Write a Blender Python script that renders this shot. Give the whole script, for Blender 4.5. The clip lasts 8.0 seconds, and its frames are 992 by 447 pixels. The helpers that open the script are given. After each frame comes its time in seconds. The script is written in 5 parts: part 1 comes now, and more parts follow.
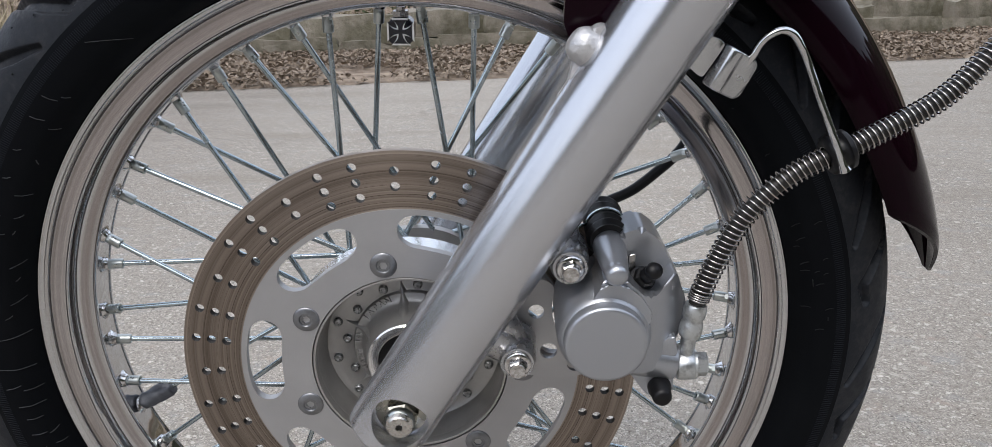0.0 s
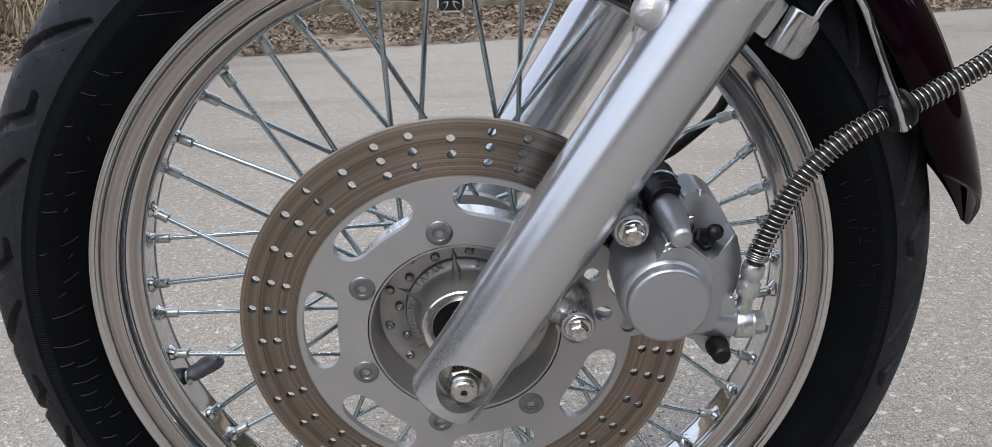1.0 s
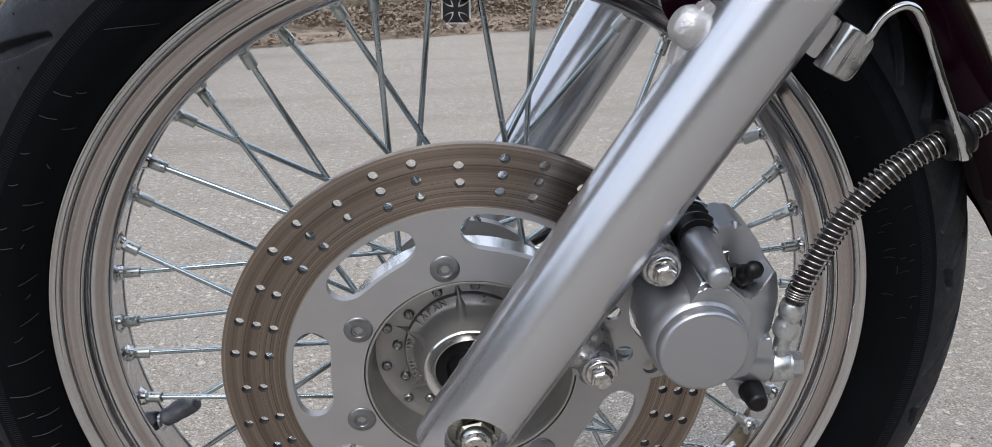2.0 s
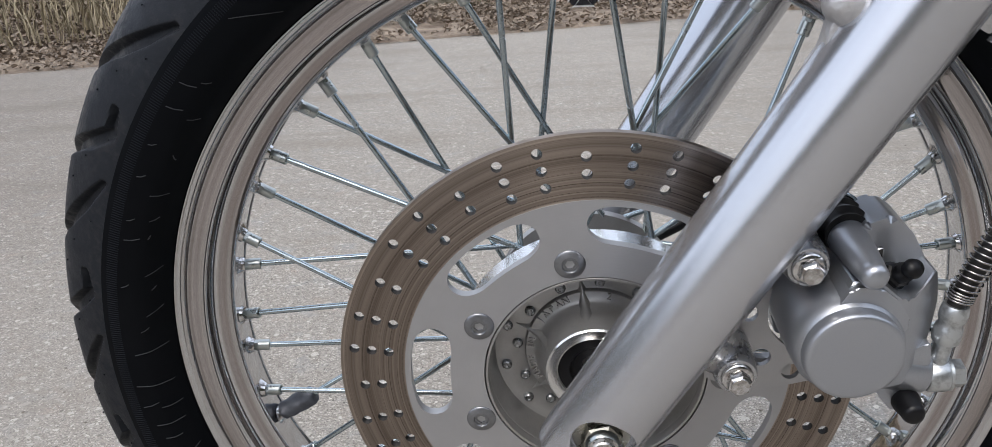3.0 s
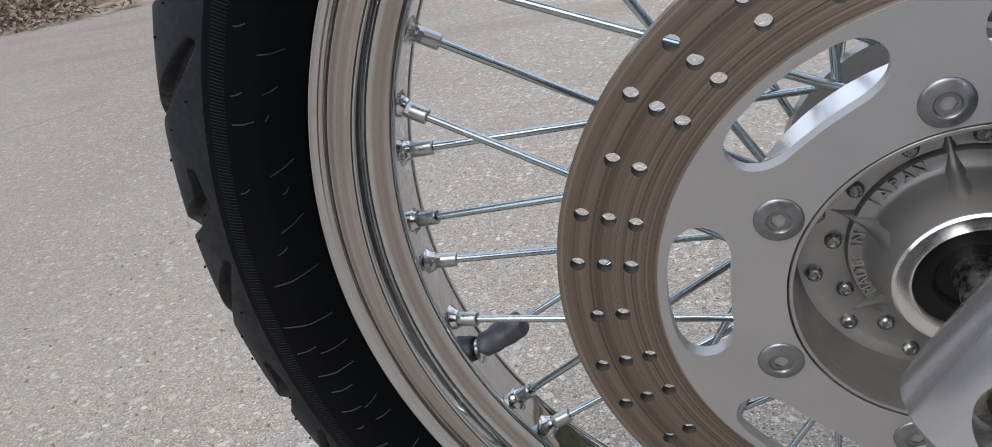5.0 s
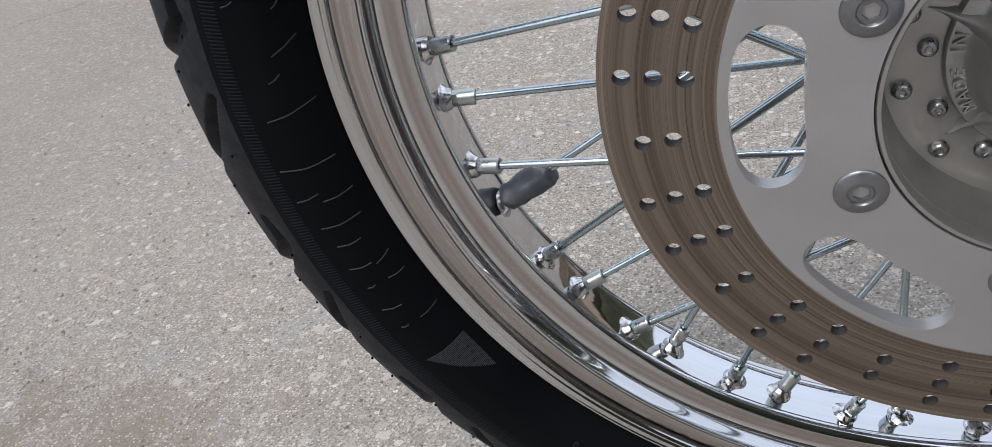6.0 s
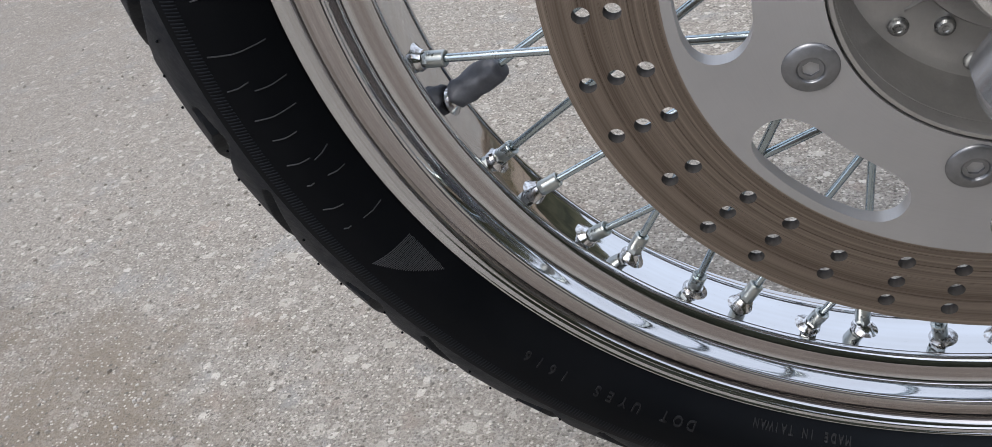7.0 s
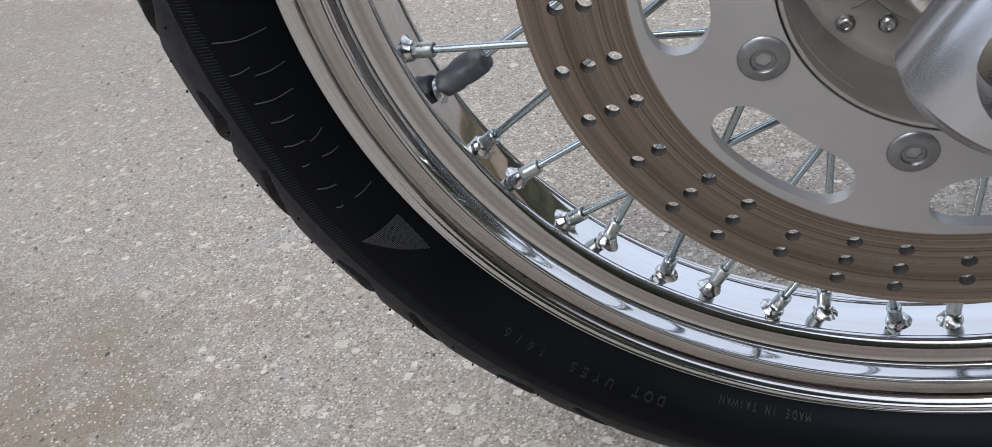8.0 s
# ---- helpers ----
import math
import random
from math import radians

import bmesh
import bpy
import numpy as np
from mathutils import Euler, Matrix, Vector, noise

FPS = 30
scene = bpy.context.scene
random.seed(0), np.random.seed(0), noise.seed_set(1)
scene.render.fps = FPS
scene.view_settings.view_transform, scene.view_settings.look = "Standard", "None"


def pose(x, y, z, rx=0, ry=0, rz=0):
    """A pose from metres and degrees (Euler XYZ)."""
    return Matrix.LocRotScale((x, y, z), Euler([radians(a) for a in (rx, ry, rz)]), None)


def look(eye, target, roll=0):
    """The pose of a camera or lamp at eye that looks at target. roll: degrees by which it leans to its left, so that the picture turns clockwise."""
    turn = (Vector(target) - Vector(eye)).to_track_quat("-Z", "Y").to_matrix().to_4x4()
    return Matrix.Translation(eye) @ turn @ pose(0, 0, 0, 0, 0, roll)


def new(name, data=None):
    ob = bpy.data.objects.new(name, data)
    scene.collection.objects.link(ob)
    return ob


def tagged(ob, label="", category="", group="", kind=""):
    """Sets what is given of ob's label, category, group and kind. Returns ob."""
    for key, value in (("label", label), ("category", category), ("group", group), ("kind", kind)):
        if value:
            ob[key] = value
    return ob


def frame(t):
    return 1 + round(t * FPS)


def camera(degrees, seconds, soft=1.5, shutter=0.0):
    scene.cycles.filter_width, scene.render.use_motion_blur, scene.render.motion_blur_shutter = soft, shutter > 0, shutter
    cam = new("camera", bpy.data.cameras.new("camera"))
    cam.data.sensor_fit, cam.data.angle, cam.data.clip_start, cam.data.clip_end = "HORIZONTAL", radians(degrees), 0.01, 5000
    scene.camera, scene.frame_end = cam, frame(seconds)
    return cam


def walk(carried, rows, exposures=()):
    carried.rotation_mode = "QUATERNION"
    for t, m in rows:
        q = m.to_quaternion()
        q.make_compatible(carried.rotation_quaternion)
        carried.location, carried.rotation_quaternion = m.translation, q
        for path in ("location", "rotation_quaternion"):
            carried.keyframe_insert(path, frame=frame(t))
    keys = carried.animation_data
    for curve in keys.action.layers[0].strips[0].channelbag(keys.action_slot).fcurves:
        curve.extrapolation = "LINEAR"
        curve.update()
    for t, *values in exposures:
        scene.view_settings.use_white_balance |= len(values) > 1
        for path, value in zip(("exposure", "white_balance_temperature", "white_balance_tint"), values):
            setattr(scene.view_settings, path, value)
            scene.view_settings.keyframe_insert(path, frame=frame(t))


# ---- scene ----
cam = camera(57.81, 8.0, soft=0.75)
# seconds, x, y, z, turn about x, y, z
ROWS = [
    (0.0, 0.0663, -0.6095, 0.5707, 74.51, 1.06, 0.51),
    (0.5, 0.0553, -0.6083, 0.5708, 73.34, 1.89, 0.04),
    (1.0, 0.0190, -0.6126, 0.5747, 72.13, 2.04, -1.12),
    (1.2, -0.0020, -0.6146, 0.5854, 71.64, 1.57, -2.57),
    (2.3, -0.0127, -0.5394, 0.5763, 71.55, 1.65, -3.57),
    (2.5, -0.0227, -0.5399, 0.5697, 71.39, 1.73, -2.93),
    (3.0, -0.0207, -0.5313, 0.5740, 71.56, 3.41, 2.73),
    (3.5, -0.0190, -0.4879, 0.5676, 71.35, 4.66, 6.11),
    (4.0, -0.0346, -0.4485, 0.5538, 70.81, 6.83, 9.79),
    (4.2, -0.0372, -0.4268, 0.5462, 69.52, 8.22, 11.06),
    (5.3, -0.0827, -0.3474, 0.4847, 63.96, 12.29, 12.90),
    (5.5, -0.0873, -0.3419, 0.4739, 62.46, 12.38, 13.19),
    (6.0, -0.0910, -0.3300, 0.4557, 59.69, 12.86, 13.54),
    (6.5, -0.0858, -0.3247, 0.4366, 58.03, 12.80, 13.79),
    (7.0, -0.0754, -0.3239, 0.4233, 56.65, 12.64, 13.77),
    (7.5, -0.0663, -0.3300, 0.4186, 56.32, 12.09, 13.90),
    (8.0, -0.0626, -0.3498, 0.4270, 57.11, 11.69, 13.95),
]
walk(cam, [(t, pose(x, y, z, rx, ry, rz)) for t, x, y, z, rx, ry, rz in ROWS], [(0.0, 0.0), (8.0, 0.0)])

# ---- light: an overcast day ----
world = bpy.data.worlds.new("overcast_sky")
scene.world = world
world.use_nodes = True
SUN_EL, SUN_AZ = 55.0, 200.0
wn, wl = world.node_tree.nodes, world.node_tree.links
sky = wn.new("ShaderNodeTexSky")
sky.sky_type, sky.sun_disc = "NISHITA", False
sky.sun_elevation, sky.sun_rotation = radians(SUN_EL), radians(SUN_AZ)
sky.air_density, sky.dust_density, sky.ozone_density = 1.0, 6.0, 1.5
pale = wn.new("ShaderNodeMix")
pale.data_type = "RGBA"
pale.inputs[0].default_value = 0.72
pale.inputs[7].default_value = (7.0, 7.7, 9.1, 1)
wl.new(sky.outputs[0], pale.inputs[6])
wl.new(pale.outputs[2], wn["Background"].inputs[0])
wn["Background"].inputs[1].default_value = 0.196
sun = new("sun", bpy.data.lights.new("sun", "SUN"))
sun.data.energy, sun.data.angle, sun.data.color = 1.65, radians(25), (1.0, 0.96, 0.90)
sun.matrix_world = look((0, 0, 0), (-math.sin(radians(SUN_AZ)) * math.cos(radians(SUN_EL)), -math.cos(radians(SUN_AZ)) * math.cos(radians(SUN_EL)), -math.sin(radians(SUN_EL))))


# ---- materials ----
class Mat:
    """A node material under construction: object coordinates, noise, mixes, bump."""

    def __init__(self, name, base, rough=0.5, metal=0.0, coat=0.0):
        self.m = bpy.data.materials.new(name)
        self.m.use_nodes = True
        self.n, self.l = self.m.node_tree.nodes, self.m.node_tree.links
        self.b = self.n["Principled BSDF"]
        self.b.inputs["Base Color"].default_value = (*base, 1)
        self.b.inputs["Roughness"].default_value = rough
        self.b.inputs["Metallic"].default_value = metal
        self.b.inputs["Coat Weight"].default_value = coat
        self.b.inputs["Coat Roughness"].default_value = 0.08
        self.co = self.n.new("ShaderNodeTexCoord").outputs["Object"]

    def math(self, op, a, b=None):
        k = self.n.new("ShaderNodeMath")
        k.operation = op
        for i, v in enumerate((a, b)):
            if v is None:
                continue
            if isinstance(v, (int, float)):
                k.inputs[i].default_value = v
            else:
                self.l.new(v, k.inputs[i])
        return k.outputs[0]

    def noise(self, scale, detail=4.0, vec=None, rough=0.6, stretch=None):
        k = self.n.new("ShaderNodeTexNoise")
        k.inputs["Scale"].default_value, k.inputs["Detail"].default_value, k.inputs["Roughness"].default_value = scale, detail, rough
        v = vec or self.co
        if stretch:
            s = self.n.new("ShaderNodeVectorMath")
            s.operation = "MULTIPLY"
            s.inputs[1].default_value = stretch
            self.l.new(v, s.inputs[0])
            v = s.outputs[0]
        self.l.new(v, k.inputs["Vector"])
        return k.outputs["Fac"]

    def voronoi(self, scale, feature="F1", out="Distance", rand=1.0):
        k = self.n.new("ShaderNodeTexVoronoi")
        k.feature = feature
        k.inputs["Scale"].default_value, k.inputs["Randomness"].default_value = scale, rand
        self.l.new(self.co, k.inputs["Vector"])
        return k.outputs[out]

    def ramp(self, fac, stops):
        k = self.n.new("ShaderNodeValToRGB")
        e = k.color_ramp.elements
        while len(e) < len(stops):
            e.new(0.5)
        for el, (p, c) in zip(e, stops):
            el.position = p
            el.color = (c, c, c, 1) if isinstance(c, (int, float)) else (*c, 1)
        self.l.new(fac, k.inputs[0])
        return k.outputs[0]

    def mix(self, fac, a, b, blend="MIX"):
        k = self.n.new("ShaderNodeMix")
        k.data_type, k.blend_type = "RGBA", blend
        for i, v in ((0, fac), (6, a), (7, b)):
            if isinstance(v, (int, float)):
                k.inputs[i].default_value = v
            elif isinstance(v, tuple):
                k.inputs[i].default_value = (*v, 1)
            else:
                self.l.new(v, k.inputs[i])
        return k.outputs[2]

    def colour(self, out):
        self.l.new(out, self.b.inputs["Base Color"])
        return self

    def roughness(self, out):
        self.l.new(out, self.b.inputs["Roughness"])
        return self

    def bump(self, height, strength=0.3, distance=0.001):
        k = self.n.new("ShaderNodeBump")
        k.inputs["Strength"].default_value, k.inputs["Distance"].default_value = strength, distance
        self.l.new(height, k.inputs["Height"])
        prev = self.b.inputs["Normal"].links
        if prev:
            self.l.new(prev[0].from_socket, k.inputs["Normal"])
        self.l.new(k.outputs[0], self.b.inputs["Normal"])
        return self

    def radius(self):
        """Distance from the wheel's axle, in object coordinates."""
        s = self.n.new("ShaderNodeSeparateXYZ")
        self.l.new(self.co, s.inputs[0])
        return self.math("SQRT", self.math("ADD", self.math("MULTIPLY", s.outputs[0], s.outputs[0]), self.math("MULTIPLY", s.outputs[2], s.outputs[2])))

    def turned(self, amount):
        """Stretches highlights across the marks of a lathe round the axle."""
        t = self.n.new("ShaderNodeTangent")
        t.direction_type, t.axis = "RADIAL", "Y"
        self.l.new(t.outputs[0], self.b.inputs["Tangent"])
        self.b.inputs["Anisotropic"].default_value = amount
        self.b.inputs["Anisotropic Rotation"].default_value = 0.25
        return self

    def along(self, *v):
        """A one-dimensional coordinate as a vector, for streaks."""
        c = self.n.new("ShaderNodeCombineXYZ")
        for i, x in enumerate(v):
            if isinstance(x, (int, float)):
                c.inputs[i].default_value = x
            else:
                self.l.new(x, c.inputs[i])
        return c.outputs[0]


def make_materials():
    M = {}
    k = Mat("chrome", (0.6, 0.6, 0.6), 0.05, 1.0)
    xyz = k.n.new("ShaderNodeSeparateXYZ")
    k.l.new(k.co, xyz.inputs[0])
    r = k.radius()
    lines = k.noise(1.0, 4, k.along(k.math("MULTIPLY", r, 620.0), k.math("MULTIPLY", xyz.outputs[1], 40.0), k.noise(3, 1)), 0.62)
    broad = k.noise(1.0, 2, k.along(k.math("MULTIPLY", r, 260.0), k.math("MULTIPLY", xyz.outputs[1], 40.0), k.noise(5, 1)), 0.5)
    worn = k.math("ADD", k.math("MULTIPLY", lines, 0.5), k.math("ADD", k.math("MULTIPLY", broad, 0.3), k.math("MULTIPLY", k.noise(14, 4), 0.2)))
    # Brown ground reflection put into the colour of the flange and ridge bands.
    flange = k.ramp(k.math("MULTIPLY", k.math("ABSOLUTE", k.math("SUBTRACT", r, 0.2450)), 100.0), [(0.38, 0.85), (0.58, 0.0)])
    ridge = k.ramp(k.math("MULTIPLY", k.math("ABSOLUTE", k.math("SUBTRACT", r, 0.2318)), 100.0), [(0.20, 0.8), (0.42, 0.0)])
    ground_tint = k.math("MULTIPLY", k.math("MAXIMUM", flange, ridge), k.ramp(k.noise(7, 4), [(0.3, 0.7), (0.7, 1.0)]))
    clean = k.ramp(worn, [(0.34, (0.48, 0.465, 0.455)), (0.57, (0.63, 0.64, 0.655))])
    ground_brown = k.mix(ridge, k.ramp(worn, [(0.37, (0.21, 0.178, 0.170)), (0.62, (0.50, 0.445, 0.432))]), (0.28, 0.230, 0.216))
    k.colour(k.mix(ground_tint, clean, ground_brown))
    k.roughness(k.ramp(lines, [(0.35, 0.13), (0.60, 0.03)]))
    k.bump(lines, 0.12, 0.0004).bump(broad, 0.32, 0.0008)
    M["chrome"] = k.m
    k = Mat("socket_steel", (0.2, 0.2, 0.2), 0.4, 0.9)
    k.colour(k.mix(k.noise(700, 3), (0.07, 0.07, 0.075), (0.24, 0.245, 0.25)))
    M["socket"] = k.m
    k = Mat("zinc_steel", (0.62, 0.66, 0.66), 0.26, 1.0)
    n = k.noise(300, 4)
    k.colour(k.mix(k.noise(60, 3), (0.34, 0.41, 0.44), (0.49, 0.54, 0.56))).roughness(k.ramp(k.noise(60, 3), [(0.3, 0.18), (0.7, 0.28)]))
    M["zinc"] = k.m
    k = Mat("nipple_steel", (0.66, 0.67, 0.65), 0.3, 1.0)
    n = k.noise(500, 4)
    k.colour(k.mix(k.noise(120, 3), (0.36, 0.395, 0.39), (0.54, 0.56, 0.545))).roughness(k.ramp(k.noise(120, 3), [(0.3, 0.24), (0.7, 0.40)]))
    M["nipple"] = k.m
    k = Mat("silver_lacquered_fork", (0.60, 0.60, 0.62), 0.3, 0.88, 0.0)
    sp = k.n.new("ShaderNodeSeparateXYZ")
    k.l.new(k.co, sp.inputs[0])
    across = k.math("SUBTRACT", k.math("MULTIPLY", sp.outputs[0], 0.853 * 420), k.math("MULTIPLY", sp.outputs[2], 0.522 * 420))
    down = k.math("ADD", k.math("MULTIPLY", sp.outputs[0], 0.522 * 5), k.math("MULTIPLY", sp.outputs[2], 0.853 * 5))
    grain = k.noise(1.0, 4, k.along(across, k.math("MULTIPLY", sp.outputs[1], 420.0), down), 0.65)
    k.colour(k.mix(grain, (0.51, 0.522, 0.556), (0.59, 0.60, 0.63)))
    k.roughness(k.ramp(grain, [(0.3, 0.235), (0.7, 0.205)]))
    M["fork"] = k.m
    k = Mat("grey_caliper_paint", (0.36, 0.365, 0.38), 0.36, 0.8, 0.15)
    n = k.noise(1800, 2)
    k.colour(k.mix(n, (0.33, 0.345, 0.375), (0.43, 0.445, 0.475))).bump(k.noise(700, 3), 0.06, 0.0003)
    k.roughness(k.ramp(k.noise(60, 4), [(0.3, 0.31), (0.7, 0.40)]))
    M["caliper"] = k.m
    k = Mat("grey_disc_carrier", (0.40, 0.39, 0.39), 0.45, 0.75)
    r = k.radius()
    n = k.noise(1.0, 3, k.along(k.math("MULTIPLY", r, 1500.0), 0.0, 0.0))
    k.colour(k.mix(k.noise(40, 5), (0.375, 0.376, 0.384), (0.455, 0.455, 0.465))).roughness(k.ramp(n, [(0.3, 0.40), (0.7, 0.52)]))
    M["carrier"] = k.m
    k = Mat("worn_brake_steel", (0.5, 0.46, 0.42), 0.3, 1.0)
    r = k.radius()
    n = k.noise(1.0, 5, k.along(k.math("MULTIPLY", r, 900.0), 0.0, 0.0), 0.75)
    n2 = k.noise(1.0, 3, k.along(k.math("MULTIPLY", r, 160.0), 3.0, 0.0))
    k.colour(k.mix(k.ramp(k.math("MULTIPLY", n2, n), [(0.14, 0.0), (0.38, 1.0)]), (0.10, 0.076, 0.062), (0.42, 0.362, 0.315))).roughness(k.ramp(n, [(0.3, 0.22), (0.75, 0.42)]))
    k.bump(n, 0.2, 0.0003).bump(n2, 0.2, 0.0005).turned(0.88)
    M["disc"] = k.m
    k = Mat("cast_aluminium", (0.52, 0.51, 0.50), 0.42, 0.85)
    n = k.noise(700, 4)
    k.colour(k.mix(k.noise(50, 5), (0.31, 0.305, 0.298), (0.48, 0.474, 0.463))).bump(n, 0.25, 0.0004).roughness(k.ramp(n, [(0.3, 0.34), (0.7, 0.5)]))
    M["cast"] = k.m
    k = Mat("turned_aluminium", (0.80, 0.80, 0.80), 0.2, 1.0)
    n = k.noise(1.0, 3, k.along(k.math("MULTIPLY", k.radius(), 1200.0), 0.0, 0.0))
    k.roughness(k.ramp(n, [(0.3, 0.14), (0.7, 0.28)])).turned(0.6)
    M["turned"] = k.m
    k = Mat("bolt_steel", (0.55, 0.53, 0.50), 0.24, 1.0)
    n = k.noise(350, 5)
    k.colour(k.mix(n, (0.40, 0.37, 0.33), (0.72, 0.71, 0.70))).roughness(k.ramp(n, [(0.3, 0.16), (0.7, 0.4)]))
    M["bolt"] = k.m
    k = Mat("yellow_zinc_steel", (0.5, 0.48, 0.4), 0.3, 1.0)
    k.colour(k.mix(k.noise(200, 4), (0.34, 0.325, 0.275), (0.55, 0.54, 0.485))).roughness(k.ramp(k.noise(150, 4), [(0.3, 0.2), (0.7, 0.38)]))
    M["yellow_zinc"] = k.m
    k = Mat("cast_lug_aluminium", (0.5, 0.5, 0.51), 0.3, 0.9)
    n = k.noise(180, 5)
    k.colour(k.mix(n, (0.36, 0.365, 0.38), (0.56, 0.565, 0.58))).roughness(k.ramp(n, [(0.3, 0.20), (0.7, 0.36)])).bump(k.noise(90, 4), 0.25, 0.002)
    M["lug"] = k.m
    k = Mat("plated_bolt", (0.6, 0.6, 0.6), 0.16, 1.0)
    n = k.noise(300, 4)
    k.colour(k.mix(k.ramp(n, [(0.30, 0.0), (0.55, 1.0)]), (0.30, 0.27, 0.25), (0.66, 0.66, 0.66))).roughness(k.ramp(n, [(0.3, 0.26), (0.7, 0.10)]))
    M["plated"] = k.m
    k = Mat("bracket_zinc", (0.5, 0.5, 0.52), 0.22, 1.0)
    k.colour(k.mix(k.noise(90, 4), (0.42, 0.43, 0.45), (0.62, 0.63, 0.64))).roughness(k.ramp(k.noise(140, 4), [(0.3, 0.14), (0.7, 0.28)])).bump(k.noise(60, 3), 0.15, 0.001)
    M["bracket"] = k.m
    k = Mat("banjo_plating", (0.55, 0.57, 0.58), 0.34, 0.9)
    n = k.noise(260, 4)
    k.colour(k.mix(k.ramp(n, [(0.30, 0.0), (0.52, 1.0)]), (0.34, 0.35, 0.355), (0.56, 0.58, 0.59))).roughness(k.ramp(n, [(0.3, 0.28), (0.7, 0.44)])).bump(n, 0.15, 0.0006)
    M["banjo"] = k.m
    k = Mat("welded_aluminium", (0.7, 0.7, 0.71), 0.42, 0.7)
    n = k.noise(240, 5)
    k.colour(k.mix(n, (0.44, 0.44, 0.45), (0.62, 0.62, 0.63))).roughness(k.ramp(n, [(0.3, 0.34), (0.7, 0.55)])).bump(n, 0.5, 0.0012).bump(k.noise(60, 3), 0.4, 0.003)
    M["weld"] = k.m
    k = Mat("spoke_head_steel", (0.3, 0.3, 0.3), 0.3, 1.0)
    n = k.noise(420, 4)
    k.colour(k.mix(k.ramp(n, [(0.35, 0.0), (0.65, 1.0)]), (0.14, 0.145, 0.15), (0.44, 0.45, 0.45))).bump(n, 0.4, 0.0006).roughness(k.ramp(n, [(0.3, 0.22), (0.7, 0.42)]))
    M["head"] = k.m
    # Near-black brown for the walls of the drilled holes.
    k = Mat("drilled_hole_dark", (0.03, 0.026, 0.023), 0.75)
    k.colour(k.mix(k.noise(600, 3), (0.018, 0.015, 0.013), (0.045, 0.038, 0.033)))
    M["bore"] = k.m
    k = Mat("dull_bolt_steel", (0.30, 0.28, 0.26), 0.36, 0.9)
    n = k.noise(300, 5)
    k.colour(k.mix(n, (0.15, 0.155, 0.165), (0.30, 0.305, 0.32))).roughness(k.ramp(n, [(0.3, 0.28), (0.7, 0.45)]))
    M["bolt_dull"] = k.m
    k = Mat("tyre_rubber", (0.018, 0.018, 0.019), 0.5, 0.0)
    n = k.noise(220, 6)
    d = k.noise(18, 5)
    k.colour(k.mix(k.ramp(d, [(0.45, 0.0), (0.8, 0.6)]), (0.0022, 0.0023, 0.0028), (0.0050, 0.0050, 0.0055)))
    k.b.inputs["Specular IOR Level"].default_value = 0.10
    k.b.inputs["Specular Tint"].default_value = (0.68, 0.82, 1.0, 1)
    k.roughness(k.ramp(d, [(0.3, 0.42), (0.7, 0.62)])).bump(n, 0.15, 0.0006)
    M["rubber"] = k.m
    k = Mat("tyre_tread_rubber", (0.03, 0.03, 0.032), 0.6, 0.0)
    xyz = k.n.new("ShaderNodeSeparateXYZ")
    k.l.new(k.co, xyz.inputs[0])
    crown = k.math("MULTIPLY", k.ramp(k.math("ABSOLUTE", xyz.outputs[1]), [(0.022, 1.0), (0.038, 0.12)]), 0.5)
    dust = k.math("MULTIPLY", crown, k.ramp(k.math("MULTIPLY", k.noise(45, 6), k.noise(260, 4)), [(0.24, 0.0), (0.36, 1.0)]))
    k.b.inputs["Specular IOR Level"].default_value = 0.28
    k.b.inputs["Specular Tint"].default_value = (0.82, 0.90, 1.0, 1)
    k.colour(k.mix(dust, (0.0078, 0.0086, 0.0112), (0.15, 0.142, 0.134))).roughness(k.ramp(k.noise(60, 4), [(0.3, 0.48), (0.7, 0.7)]))
    k.bump(k.noise(500, 5), 0.3, 0.0006)
    M["tread"] = k.m
    k = Mat("serrated_rubber", (0.0085, 0.0100, 0.0135), 0.5)
    k.roughness(k.ramp(k.noise(200, 3), [(0.3, 0.40), (0.7, 0.6)]))
    k.b.inputs["Specular IOR Level"].default_value = 0.10
    M["band"] = k.m
    # Paler than the tyre: light caught on moulded edges, put into the colour.
    k = Mat("lit_raised_rubber", (0.026, 0.028, 0.033), 0.42)
    k.roughness(k.ramp(k.noise(200, 3), [(0.3, 0.35), (0.7, 0.55)]))
    M["ribs"] = k.m
    # Letters share the tyre's rubber; caught light is put into their paler colour.
    k = Mat("lit_letter_rubber", (0.009, 0.0095, 0.011), 0.4)
    k.roughness(k.ramp(k.noise(200, 3), [(0.3, 0.35), (0.7, 0.55)]))
    k.b.inputs["Specular IOR Level"].default_value = 0.25
    M["letter"] = k.m
    k = Mat("black_rubber", (0.0045, 0.0045, 0.0055), 0.38)
    k.b.inputs["Specular IOR Level"].default_value = 0.28
    k.roughness(k.ramp(k.noise(120, 4), [(0.3, 0.3), (0.7, 0.5)])).bump(k.noise(400, 3), 0.1, 0.0004)
    M["black"] = k.m
    k = Mat("hose_rubber", (0.02, 0.019, 0.018), 0.5)
    k.colour(k.mix(k.noise(90, 4), (0.006, 0.0055, 0.0055), (0.022, 0.019, 0.017))).bump(k.noise(500, 3), 0.2, 0.0004)
    M["hose"] = k.m
    k = Mat("spring_steel", (0.62, 0.58, 0.53), 0.25, 1.0)
    k.colour(k.mix(k.noise(150, 4), (0.26, 0.25, 0.245), (0.56, 0.55, 0.54)))
    M["spring"] = k.m
    k = Mat("black_cherry_paint", (0.012, 0.003, 0.006), 0.05, 0.0, 0.0)
